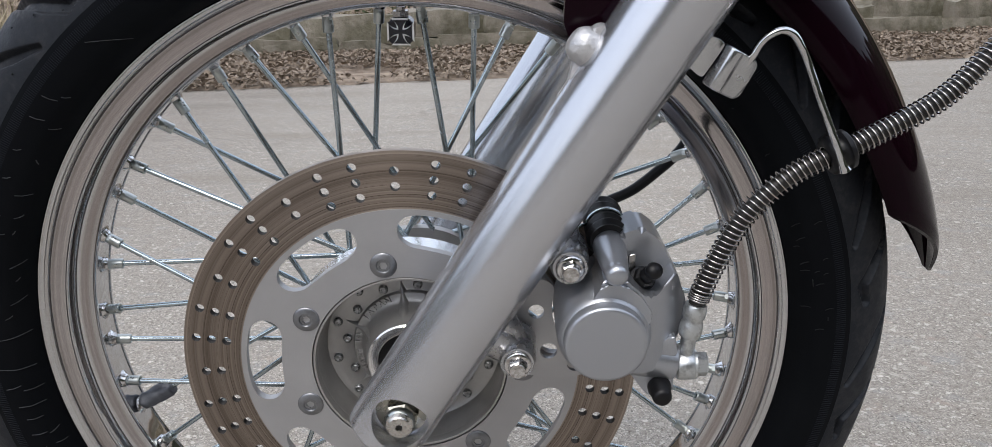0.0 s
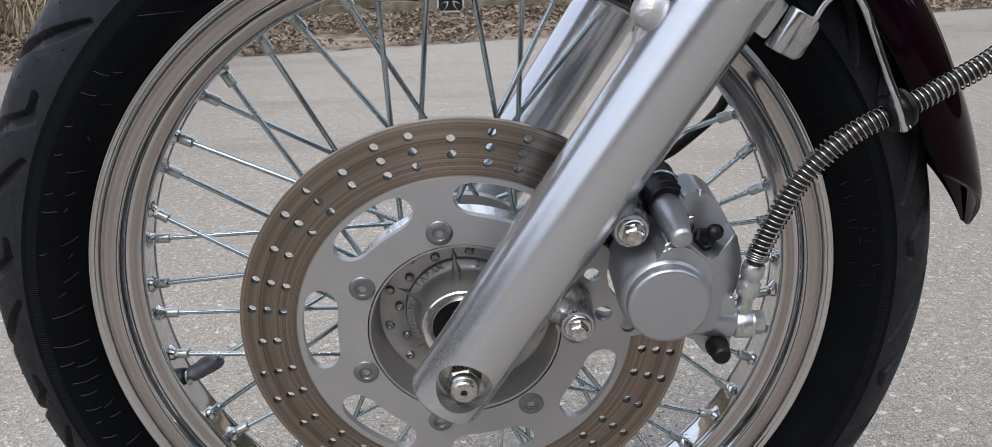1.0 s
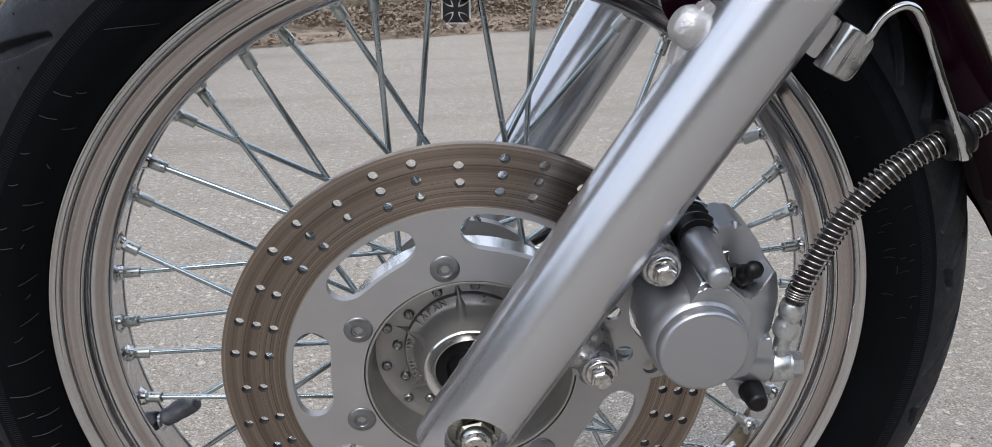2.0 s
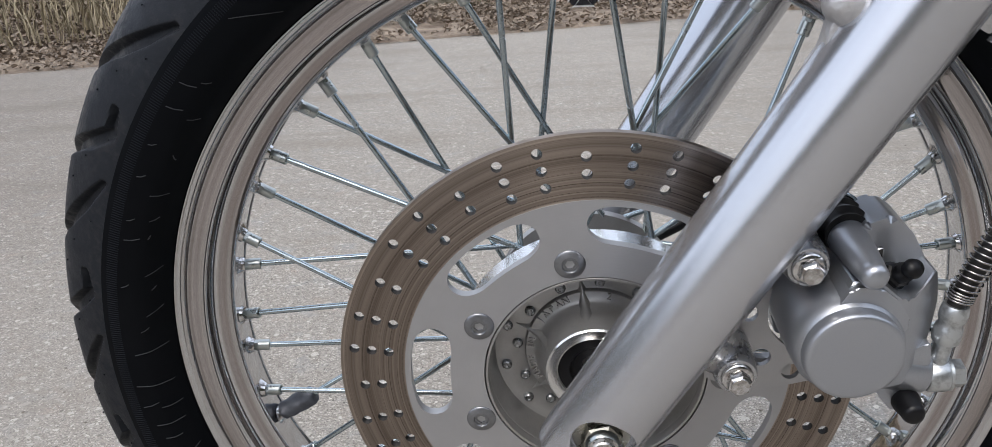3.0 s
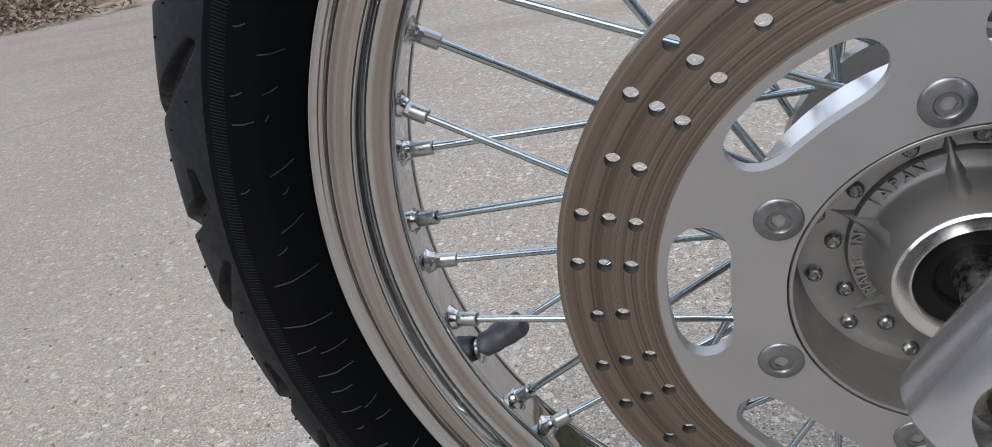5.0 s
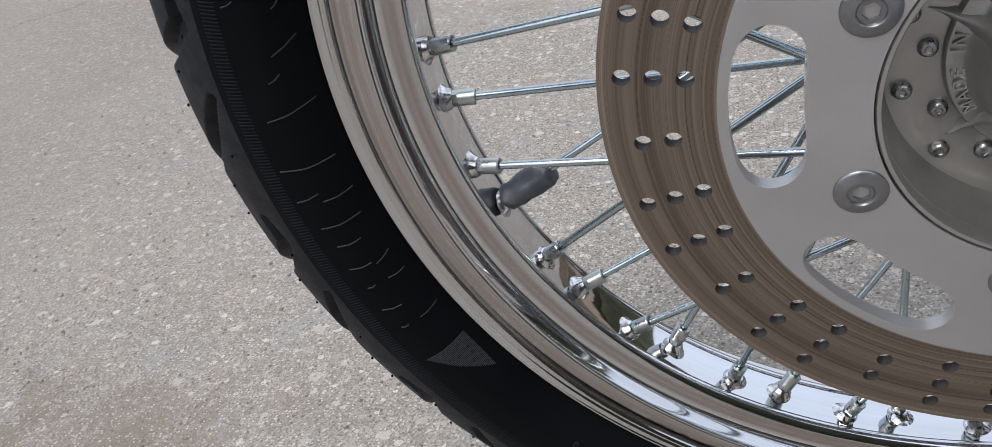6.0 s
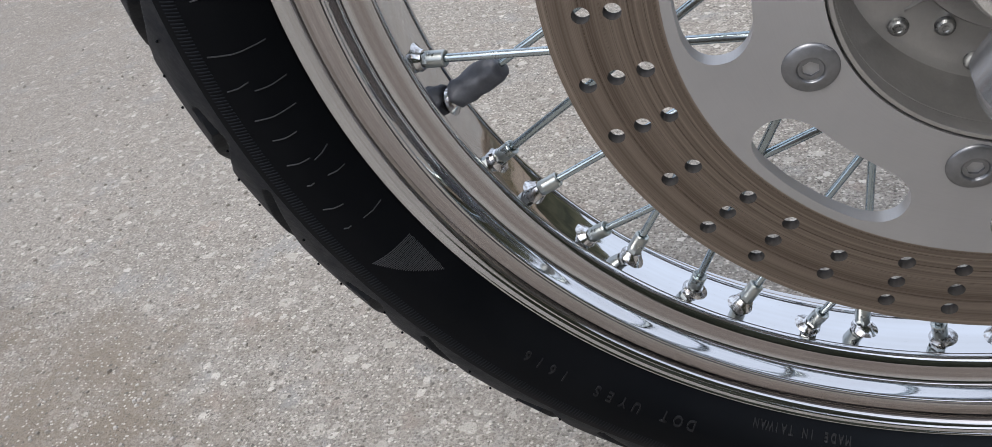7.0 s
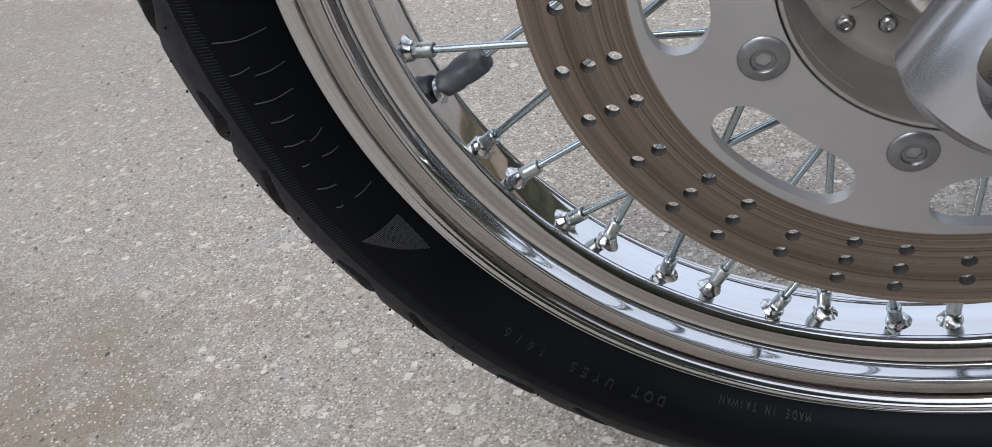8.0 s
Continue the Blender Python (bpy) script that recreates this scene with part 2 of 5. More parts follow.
    k.b.inputs["Specular IOR Level"].default_value = 0.07
    k.colour(k.mix(k.noise(2500, 2), (0.0030, 0.0007, 0.0018), (0.0085, 0.0018, 0.0048))).bump(k.noise(9, 2), 0.03, 0.002)
    M["paint"] = k.m
    k = Mat("lead_weight", (0.11, 0.115, 0.13), 0.55, 0.3)
    n = k.noise(160, 5)
    k.colour(k.mix(n, (0.035, 0.038, 0.048), (0.13, 0.138, 0.16))).bump(n, 0.5, 0.001)
    M["lead"] = k.m
    k = Mat("white_enamel", (0.78, 0.78, 0.76), 0.3)
    k.roughness(k.ramp(k.noise(200, 3), [(0.3, 0.25), (0.7, 0.4)]))
    M["white"] = k.m
    k = Mat("black_enamel", (0.008, 0.009, 0.016), 0.2)
    k.roughness(k.ramp(k.noise(200, 3), [(0.3, 0.15), (0.7, 0.3)]))
    M["enamel"] = k.m
    k = Mat("dark_cavity", (0.01, 0.01, 0.01), 0.7)
    k.roughness(k.ramp(k.noise(90, 3), [(0.3, 0.6), (0.7, 0.8)]))
    M["dark"] = k.m
    k = Mat("pale_asphalt", (0.30, 0.28, 0.26), 0.9)
    grain = k.n.new("ShaderNodeSeparateColor")
    k.l.new(k.voronoi(480, "F1", "Color"), grain.inputs[0])
    base = k.mix(k.ramp(k.noise(420, 4, None, 0.7), [(0.36, 0.0), (0.64, 1.0)]), (0.085, 0.075, 0.064), (0.45, 0.418, 0.375))
    base = k.mix(0.42, base, k.ramp(grain.outputs[0], [(0.0, (0.06, 0.053, 0.045)), (0.35, (0.24, 0.22, 0.195)), (1.0, (0.50, 0.465, 0.42))]))
    base = k.mix(k.ramp(k.noise(75, 4, None, 0.65), [(0.40, 0.42), (0.56, 0.0)]), base, (0.15, 0.135, 0.115))
    tint = k.noise(16, 3)
    base = k.mix(k.ramp(tint, [(0.56, 0.0), (0.68, 0.45)]), base, (0.25, 0.26, 0.265))
    base = k.mix(k.ramp(k.noise(21, 3), [(0.60, 0.0), (0.72, 0.45)]), base, (0.33, 0.255, 0.215))
    heights = []
    for scale, cover, lo, hi, amount in ((210, 0.56, (0.17, 0.15, 0.13), (0.52, 0.485, 0.44), 0.75), (120, 0.58, (0.19, 0.17, 0.148), (0.62, 0.585, 0.54), 0.85), (72, 0.62, (0.28, 0.258, 0.228), (0.64, 0.605, 0.56), 0.80), (44, 0.70, (0.27, 0.25, 0.22), (0.58, 0.545, 0.50), 0.62)):
        vec = k.n.new("ShaderNodeVectorMath")
        vec.operation = "ADD"
        wob = k.n.new("ShaderNodeTexNoise")
        wob.inputs["Scale"].default_value = scale * 1.5
        sc = k.n.new("ShaderNodeVectorMath")
        sc.operation = "SCALE"
        sc.inputs["Scale"].default_value = 0.7 / scale
        k.l.new(k.co, wob.inputs["Vector"])
        k.l.new(wob.outputs["Color"], sc.inputs[0])
        k.l.new(k.co, vec.inputs[0])
        k.l.new(sc.outputs[0], vec.inputs[1])
        vo = k.n.new("ShaderNodeTexVoronoi")
        vo.inputs["Scale"].default_value = scale
        k.l.new(vec.outputs[0], vo.inputs["Vector"])
        sep = k.n.new("ShaderNodeSeparateColor")
        k.l.new(vo.outputs["Color"], sep.inputs[0])
        size = k.math("MULTIPLY", sep.outputs[2], 0.22)
        inside = k.ramp(k.math("SUBTRACT", k.math("ADD", size, 0.22), vo.outputs["Distance"]), [(0.0, 0.0), (0.05, 1.0)])
        pick = k.math("MULTIPLY", inside, k.ramp(sep.outputs[0], [(cover, 0.0), (cover + 0.02, 1.0)]))
        base = k.mix(k.math("MULTIPLY", pick, amount), base, k.mix(sep.outputs[1], lo, hi))
        heights.append(pick)
    stain = k.ramp(k.noise(3.2, 7, None, 0.7), [(0.56, 0.0), (0.70, 0.6)])
    base = k.mix(stain, base, (0.20, 0.175, 0.145))
    spot = k.n.new("ShaderNodeVectorMath")
    spot.operation = "DISTANCE"
    spot.inputs[1].default_value = (-0.66, 0.00, 0.0)
    k.l.new(k.co, spot.inputs[0])
    soil = k.math("SUBTRACT", k.math("MULTIPLY", k.noise(11, 8, None, 0.7), 1.5), k.math("ADD", k.math("MULTIPLY", spot.outputs["Value"], 2.2), 0.24))
    base = k.mix(k.ramp(soil, [(0.0, 0.0), (0.35, 0.8)]), base, k.mix(k.noise(420, 4), (0.06, 0.045, 0.03), (0.24, 0.19, 0.135)))
    dots = k.n.new("ShaderNodeTexVoronoi")
    dots.inputs["Scale"].default_value = 130
    k.l.new(k.co, dots.inputs["Vector"])
    pick = k.n.new("ShaderNodeSeparateColor")
    k.l.new(dots.outputs["Color"], pick.inputs[0])
    pits = k.math("MULTIPLY", k.ramp(k.math("SUBTRACT", dots.outputs["Distance"], k.math("MULTIPLY", pick.outputs[1], 0.12)), [(0.08, 0.85), (0.16, 0.0)]), k.ramp(pick.outputs[0], [(0.70, 0.0), (0.72, 1.0)]))
    base = k.mix(pits, base, (0.055, 0.05, 0.042))
    specks = k.n.new("ShaderNodeTexVoronoi")
    specks.inputs["Scale"].default_value = 340
    k.l.new(k.co, specks.inputs["Vector"])
    which = k.n.new("ShaderNodeSeparateColor")
    k.l.new(specks.outputs["Color"], which.inputs[0])
    spot_in = k.ramp(specks.outputs["Distance"], [(0.26, 0.8), (0.42, 0.0)])
    base = k.mix(k.math("MULTIPLY", spot_in, k.ramp(which.outputs[0], [(0.68, 0.0), (0.70, 1.0)])), base, (0.10, 0.088, 0.075))
    base = k.mix(k.math("MULTIPLY", spot_in, k.ramp(which.outputs[1], [(0.72, 0.0), (0.74, 1.0)])), base, (0.58, 0.545, 0.495))
    base = k.mix(k.ramp(k.noise(0.8, 6), [(0.35, 0.0), (0.7, 0.18)]), base, (0.34, 0.315, 0.285))
    apart = k.n.new("ShaderNodeSeparateXYZ")
    k.l.new(k.co, apart.inputs[0])
    far = k.ramp(k.math("MULTIPLY", apart.outputs[1], 0.2), [(0.2, 0.0), (0.3, 1.0)])
    bands = k.noise(1.0, 5, None, 0.6, (0.9, 3.4, 1.0))
    base = k.mix(k.math("MULTIPLY", far, k.ramp(bands, [(0.50, 0.0), (0.68, 0.55)])), base, (0.20, 0.178, 0.150))
    away = k.math("ADD", k.math("MULTIPLY", apart.outputs[0], -0.5), k.math("MULTIPLY", k.noise(2.5, 5), 0.35))
    base = k.mix(k.ramp(away, [(0.46, 0.0), (0.85, 0.9)]), base, (0.74, 0.72, 0.71), "MULTIPLY")
    lane = k.math("ADD", k.math("MULTIPLY", apart.outputs[0], 0.5), k.math("MULTIPLY", k.noise(2.0, 5), 0.4))
    base = k.mix(k.ramp(lane, [(0.40, 0.0), (0.75, 0.6)]), base, (0.80, 0.79, 0.78), "MULTIPLY")
    base = k.mix(k.ramp(k.noise(0.45, 4), [(0.45, 0.0), (0.65, 0.16)]), base, (0.40, 0.37, 0.33))
    crack = k.n.new("ShaderNodeTexVoronoi")
    crack.feature = "DISTANCE_TO_EDGE"
    crack.inputs["Scale"].default_value = 0.55
    wav = k.n.new("ShaderNodeVectorMath")
    wav.operation = "ADD"
    k.l.new(k.co, wav.inputs[0])
    wn2 = k.n.new("ShaderNodeTexNoise")
    wn2.inputs["Scale"].default_value, wn2.inputs["Detail"].default_value = 2.2, 5
    k.l.new(k.co, wn2.inputs["Vector"])
    k.l.new(wn2.outputs["Color"], wav.inputs[1])
    k.l.new(wav.outputs[0], crack.inputs["Vector"])
    seam = k.math("MULTIPLY", k.ramp(crack.outputs["Distance"], [(0.004, 1.0), (0.016, 0.0)]), k.ramp(k.noise(1.1, 3), [(0.50, 0.0), (0.58, 0.3)]))
    base = k.mix(k.math("MULTIPLY", seam, far), base, (0.10, 0.09, 0.075))
    base = k.mix(1.0, base, (1.015, 1.0, 0.97), "MULTIPLY")
    k.colour(base)
    for h, st, di in zip(heights, (0.8, 0.7, 0.5, 0.3), (0.0012, 0.002, 0.003, 0.004)):
        k.bump(h, st, di)
    k.bump(k.noise(500, 4), 0.9, 0.002).bump(k.noise(14, 4), 0.3, 0.01)
    M["asphalt"] = k.m
    k = Mat("dry_soil", (0.2, 0.15, 0.11), 0.95)
    n = k.noise(9, 8)
    k.colour(k.mix(k.ramp(n, [(0.35, 0.0), (0.65, 1.0)]), (0.12, 0.085, 0.06), (0.30, 0.24, 0.18))).bump(k.noise(40, 6), 0.8, 0.02)
    M["soil"] = k.m
    k = Mat("mossy_concrete", (0.2, 0.19, 0.17), 0.9)
    n = k.noise(5, 7)
    k.colour(k.mix(k.ramp(n, [(0.42, 0.0), (0.62, 1.0)]), (0.21, 0.188, 0.152), (0.095, 0.088, 0.058))).bump(k.noise(30, 6), 0.7, 0.02)
    M["kerb"] = k.m
    # Dark metal that stands in for reflections in the rim's creases.
    k = Mat("crease_dark", (0.03, 0.026, 0.024), 0.4, 0.6)
    k.colour(k.mix(k.noise(60, 4), (0.03, 0.027, 0.028), (0.15, 0.14, 0.138)))
    M["crease"] = k.m
    k = Mat("far_trees", (0.05, 0.055, 0.03), 0.95)
    k.colour(k.mix(k.ramp(k.noise(1.4, 7), [(0.35, 0.0), (0.65, 1.0)]), (0.018, 0.022, 0.012), (0.075, 0.075, 0.045)))
    M["far_trees"] = k.m
    for name, a, b in (("dead_leaf", (0.135, 0.103, 0.076), (0.27, 0.218, 0.168)), ("weed_green", (0.03, 0.042, 0.014), (0.085, 0.095, 0.04)), ("dry_grass", (0.15, 0.12, 0.07), (0.32, 0.27, 0.18)), ("gravel", (0.18, 0.16, 0.135), (0.44, 0.41, 0.37))):
        k = Mat(name, a, 0.8)
        g = k.n.new("ShaderNodeNewGeometry")
        k.colour(k.mix(g.outputs["Random Per Island"], a, b))
        M[name] = k.m
    return M


M = make_materials()

# ---- the motorcycle's frame: axle at the origin, x to the rear, y to its right side, z up ----
LEAN_DEG, AXLE_H, RT = 6.894, 0.3301, 0.3315
ROLLED = 1.10  # degrees forward about the axle
TURNED = Matrix.Rotation(radians(LEAN_DEG), 4, "X")
bike = new("motorcycle")
bike.matrix_world = Matrix.Translation(Vector((0, 0, AXLE_H)) - TURNED.to_3x3() @ Vector((0, 0, RT))) @ TURNED @ Matrix.Translation((0, 0, RT)) @ Matrix.Rotation(radians(ROLLED), 4, "Y") @ Matrix.Translation((0, 0, -RT))
tagged(bike, "silver-forked motorcycle leaning on the asphalt, wire-spoked chrome front wheel", "motorcycle")


def finish(name, bm, material, smooth=40.0):
    bmesh.ops.remove_doubles(bm, verts=bm.verts, dist=1e-6)
    bmesh.ops.recalc_face_normals(bm, faces=bm.faces)
    me = bpy.data.meshes.new(name)
    bm.to_mesh(me)
    bm.free()
    me.materials.append(M[material])
    shade(me, smooth)
    return me


def shade(me, smooth):
    me.polygons.foreach_set("use_smooth", [smooth > 0] * len(me.polygons))
    if 0 < smooth < 180:
        me.set_sharp_from_angle(angle=radians(smooth))
    me.update()


def place(name, me, parent, label=""):
    ob = new(name, me)
    ob.parent = parent
    if parent is bike:
        ob.location = (0, 0, RT)
    if label:
        tagged(ob, label)
    return ob


def part(name, bm, material, parent, label="", smooth=40.0):
    """Links a bmesh as one mesh object under the motorcycle or under one of its parts."""
    return place(name, finish(name, bm, material, smooth), parent, label)


def polar(r, deg, y=0.0):
    a = radians(deg)
    return Vector((r * math.cos(a), y, r * math.sin(a)))


def lathe(bm, profile, segs, axis=None, origin=(0, 0, 0), closed=False):
    """Turns (height, radius) pairs about an axis (the axle's by default). Radius 0 closes an end."""
    axis = Vector(axis or (0, 1, 0)).normalized()
    side = axis.cross(Vector((0, 0, 1)) if abs(axis.z) < 0.9 else Vector((1, 0, 0))).normalized()
    up = axis.cross(side)
    o = Vector(origin)
    rings = []
    for h, r in profile:
        if r <= 1e-9:
            rings.append([bm.verts.new(o + axis * h)])
        else:
            rings.append([bm.verts.new(o + axis * h + (side * math.cos(2 * math.pi * i / segs) + up * math.sin(2 * math.pi * i / segs)) * r) for i in range(segs)])
    pairs = list(zip(rings, rings[1:]))
    if closed:
        pairs.append((rings[-1], rings[0]))
    for a, b in pairs:
        for i in range(segs):
            j = (i + 1) % segs
            if len(a) == 1 and len(b) == 1:
                continue
            if len(a) == 1:
                bm.faces.new((a[0], b[i], b[j]))
            elif len(b) == 1:
                bm.faces.new((a[i], a[j], b[0]))
            else:
                bm.faces.new((a[i], a[j], b[j], b[i]))
    return bm


def rod(bm, p0, p1, r, segs=16, chamfer=0.0, r1=None):
    """A round bar from p0 to p1 with chamfered ends."""
    p0, p1 = Vector(p0), Vector(p1)
    n = (p1 - p0).length
    r1 = r if r1 is None else r1
    c = chamfer
    prof = [(0, 0), (0, r - c), (c, r), (n - c, r1), (n, r1 - c), (n, 0)] if c else [(0, 0), (0, r), (n, r1), (n, 0)]
    return lathe(bm, prof, segs, p1 - p0, p0)


def sweep(bm, pts, radius, segs=12, caps=True):
    """A round tube along a polyline; radius is a number or one a point."""
    pts = [Vector(p) for p in pts]
    rr = radius if isinstance(radius, (list, tuple)) else [radius] * len(pts)
    tang = [(pts[min(i + 1, len(pts) - 1)] - pts[max(i - 1, 0)]).normalized() for i in range(len(pts))]
    side = tang[0].orthogonal().normalized()
    rings = []
    for p, t, r in zip(pts, tang, rr):
        side = (side - t * side.dot(t)).normalized()
        up = t.cross(side)
        rings.append([bm.verts.new(p + (side * math.cos(2 * math.pi * k / segs) + up * math.sin(2 * math.pi * k / segs)) * r) for k in range(segs)])
    for a, b in zip(rings, rings[1:]):
        for k in range(segs):
            j = (k + 1) % segs
            bm.faces.new((a[k], a[j], b[j], b[k]))
    if caps:
        bm.faces.new(rings[0][::-1])
        bm.faces.new(rings[-1])
    return bm


def spline(pts, n):
    """A smooth curve (Catmull-Rom) through the points."""
    pts = [Vector(p) for p in pts]
    pts = [2 * pts[0] - pts[1], *pts, 2 * pts[-1] - pts[-2]]
    out = []
    for i in range(1, len(pts) - 2):
        a, b, c, d = pts[i - 1:i + 3]
        for k in range(n):
            t = k / n
            out.append(0.5 * (2 * b + (c - a) * t + (2 * a - 5 * b + 4 * c - d) * t * t + (3 * b - a - 3 * c + d) * t ** 3))
    out.append(pts[-2])
    return out


def rounded(pts, radius, n=5):
    """A closed outline of (x, z) with its corners rounded."""
    out = []
    m = len(pts)
    for i in range(m):
        a, b, c = Vector(pts[i - 1]), Vector(pts[i]), Vector(pts[(i + 1) % m])
        u, v = (a - b), (c - b)
        d = min(radius, u.length * 0.45, v.length * 0.45)
        p, q = b + u.normalized() * d, b + v.normalized() * d
        for k in range(n + 1):
            t = k / n
            out.append((1 - t) ** 2 * p + 2 * t * (1 - t) * b + t * t * q)
    return out


def slab(bm, outline, y0, y1, bevel=0.0, segs=2):
    """A plate: an outline in x and z between two depths, with rounded edges."""
    bot = [bm.verts.new((p[0], y0, p[1])) for p in outline]
    top = [bm.verts.new((p[0], y1, p[1])) for p in outline]
    fs = [bm.faces.new(bot[::-1]), bm.faces.new(top)]
    n = len(bot)
    for i in range(n):
        j = (i + 1) % n
        fs.append(bm.faces.new((bot[i], bot[j], top[j], top[i])))
    if bevel:
        edges = list({e for f in fs[:2] for e in f.edges})
        bmesh.ops.bevel(bm, geom=edges, offset=bevel, segments=segs, profile=0.5, affect="EDGES", clamp_overlap=True)
    return bm


def filled(name, outlines, y0, y1, material, bevel=0.0, smooth=30.0):
    """A plate with holes: the first outline is the rim, the others are cut out of it."""
    bm = bmesh.new()
    edges = []
    for o in outlines:
        vs = [bm.verts.new((p[0], y0, p[1])) for p in o]
        edges += [bm.edges.new((vs[i], vs[(i + 1) % len(vs)])) for i in range(len(vs))]
    bmesh.ops.triangle_fill(bm, use_beauty=True, use_dissolve=False, edges=edges, normal=(0, -1, 0))
    face = list(bm.faces)
    got = bmesh.ops.extrude_face_region(bm, geom=face, use_keep_orig=True)
    bmesh.ops.translate(bm, verts=[g for g in got["geom"] if isinstance(g, bmesh.types.BMVert)], vec=(0, y1 - y0, 0))
    return finish(name, bm, material, smooth)


def circle(cx, cz, r, n=16, ph=0.0):
    return [(cx + r * math.cos(2 * math.pi * i / n + ph), cz + r * math.sin(2 * math.pi * i / n + ph)) for i in range(n)]


def hexagon(bm, c, axis, af, h0, h1, chamfer=0.0008, turn=0.0):
    """A hexagonal head or nut, af across flats, between two heights along the axis."""
    axis = Vector(axis).normalized()
    side = axis.cross(Vector((0, 0, 1)) if abs(axis.z) < 0.9 else Vector((1, 0, 0))).normalized()
    up = axis.cross(side)
    rr = af / math.sqrt(3)
    prof = [(h0, rr), (h1 - chamfer, rr), (h1, rr - 1.4 * chamfer)]
    rings = [[bm.verts.new(Vector(c) + axis * h + (side * math.cos(math.pi * i / 3 + turn) + up * math.sin(math.pi * i / 3 + turn)) * r) for i in range(6)] for h, r in prof]
    for a, b in zip(rings, rings[1:]):
        for i in range(6):
            bm.faces.new((a[i], a[(i + 1) % 6], b[(i + 1) % 6], b[i]))
    bm.faces.new(rings[0][::-1])
    bm.faces.new(rings[-1])
    return bm


def cut(me, cutters):
    """The mesh with other meshes cut away from it."""
    ob = new("blank", me)
    tools = []
    for c in cutters:
        t = new("cutter", c)
        tools.append(t)
        b = ob.modifiers.new("cut", "BOOLEAN")
        b.operation, b.object, b.solver = "DIFFERENCE", t, "EXACT"
    out = bpy.data.meshes.new_from_object(ob.evaluated_get(bpy.context.evaluated_depsgraph_get()))
    for o in (ob, *tools):
        bpy.data.objects.remove(o)
    return out


# ---- ground and background ----
def build_ground():
    xs = sorted({*np.linspace(-4, 6, 41).tolist(), -60, -25, -12, -7, 9, 14, 25, 60})
    ys = sorted({*np.linspace(-2.5, 7.5, 41).tolist(), -60, -25, -10, -5, 12, 25, 60, 200})
    bm = bmesh.new()
    vs = [[bm.verts.new((x, y, 0.0)) for y in ys] for x in xs]
    for i in range(len(xs) - 1):
        for j in range(len(ys) - 1):
            bm.faces.new((vs[i][j], vs[i + 1][j], vs[i + 1][j + 1], vs[i][j + 1]))
    ob = new("ground", finish("ground", bm, "asphalt", 60))
    tagged(ob, "pale worn asphalt with gravel and sandy stains", "ground", kind="structure")


build_ground()


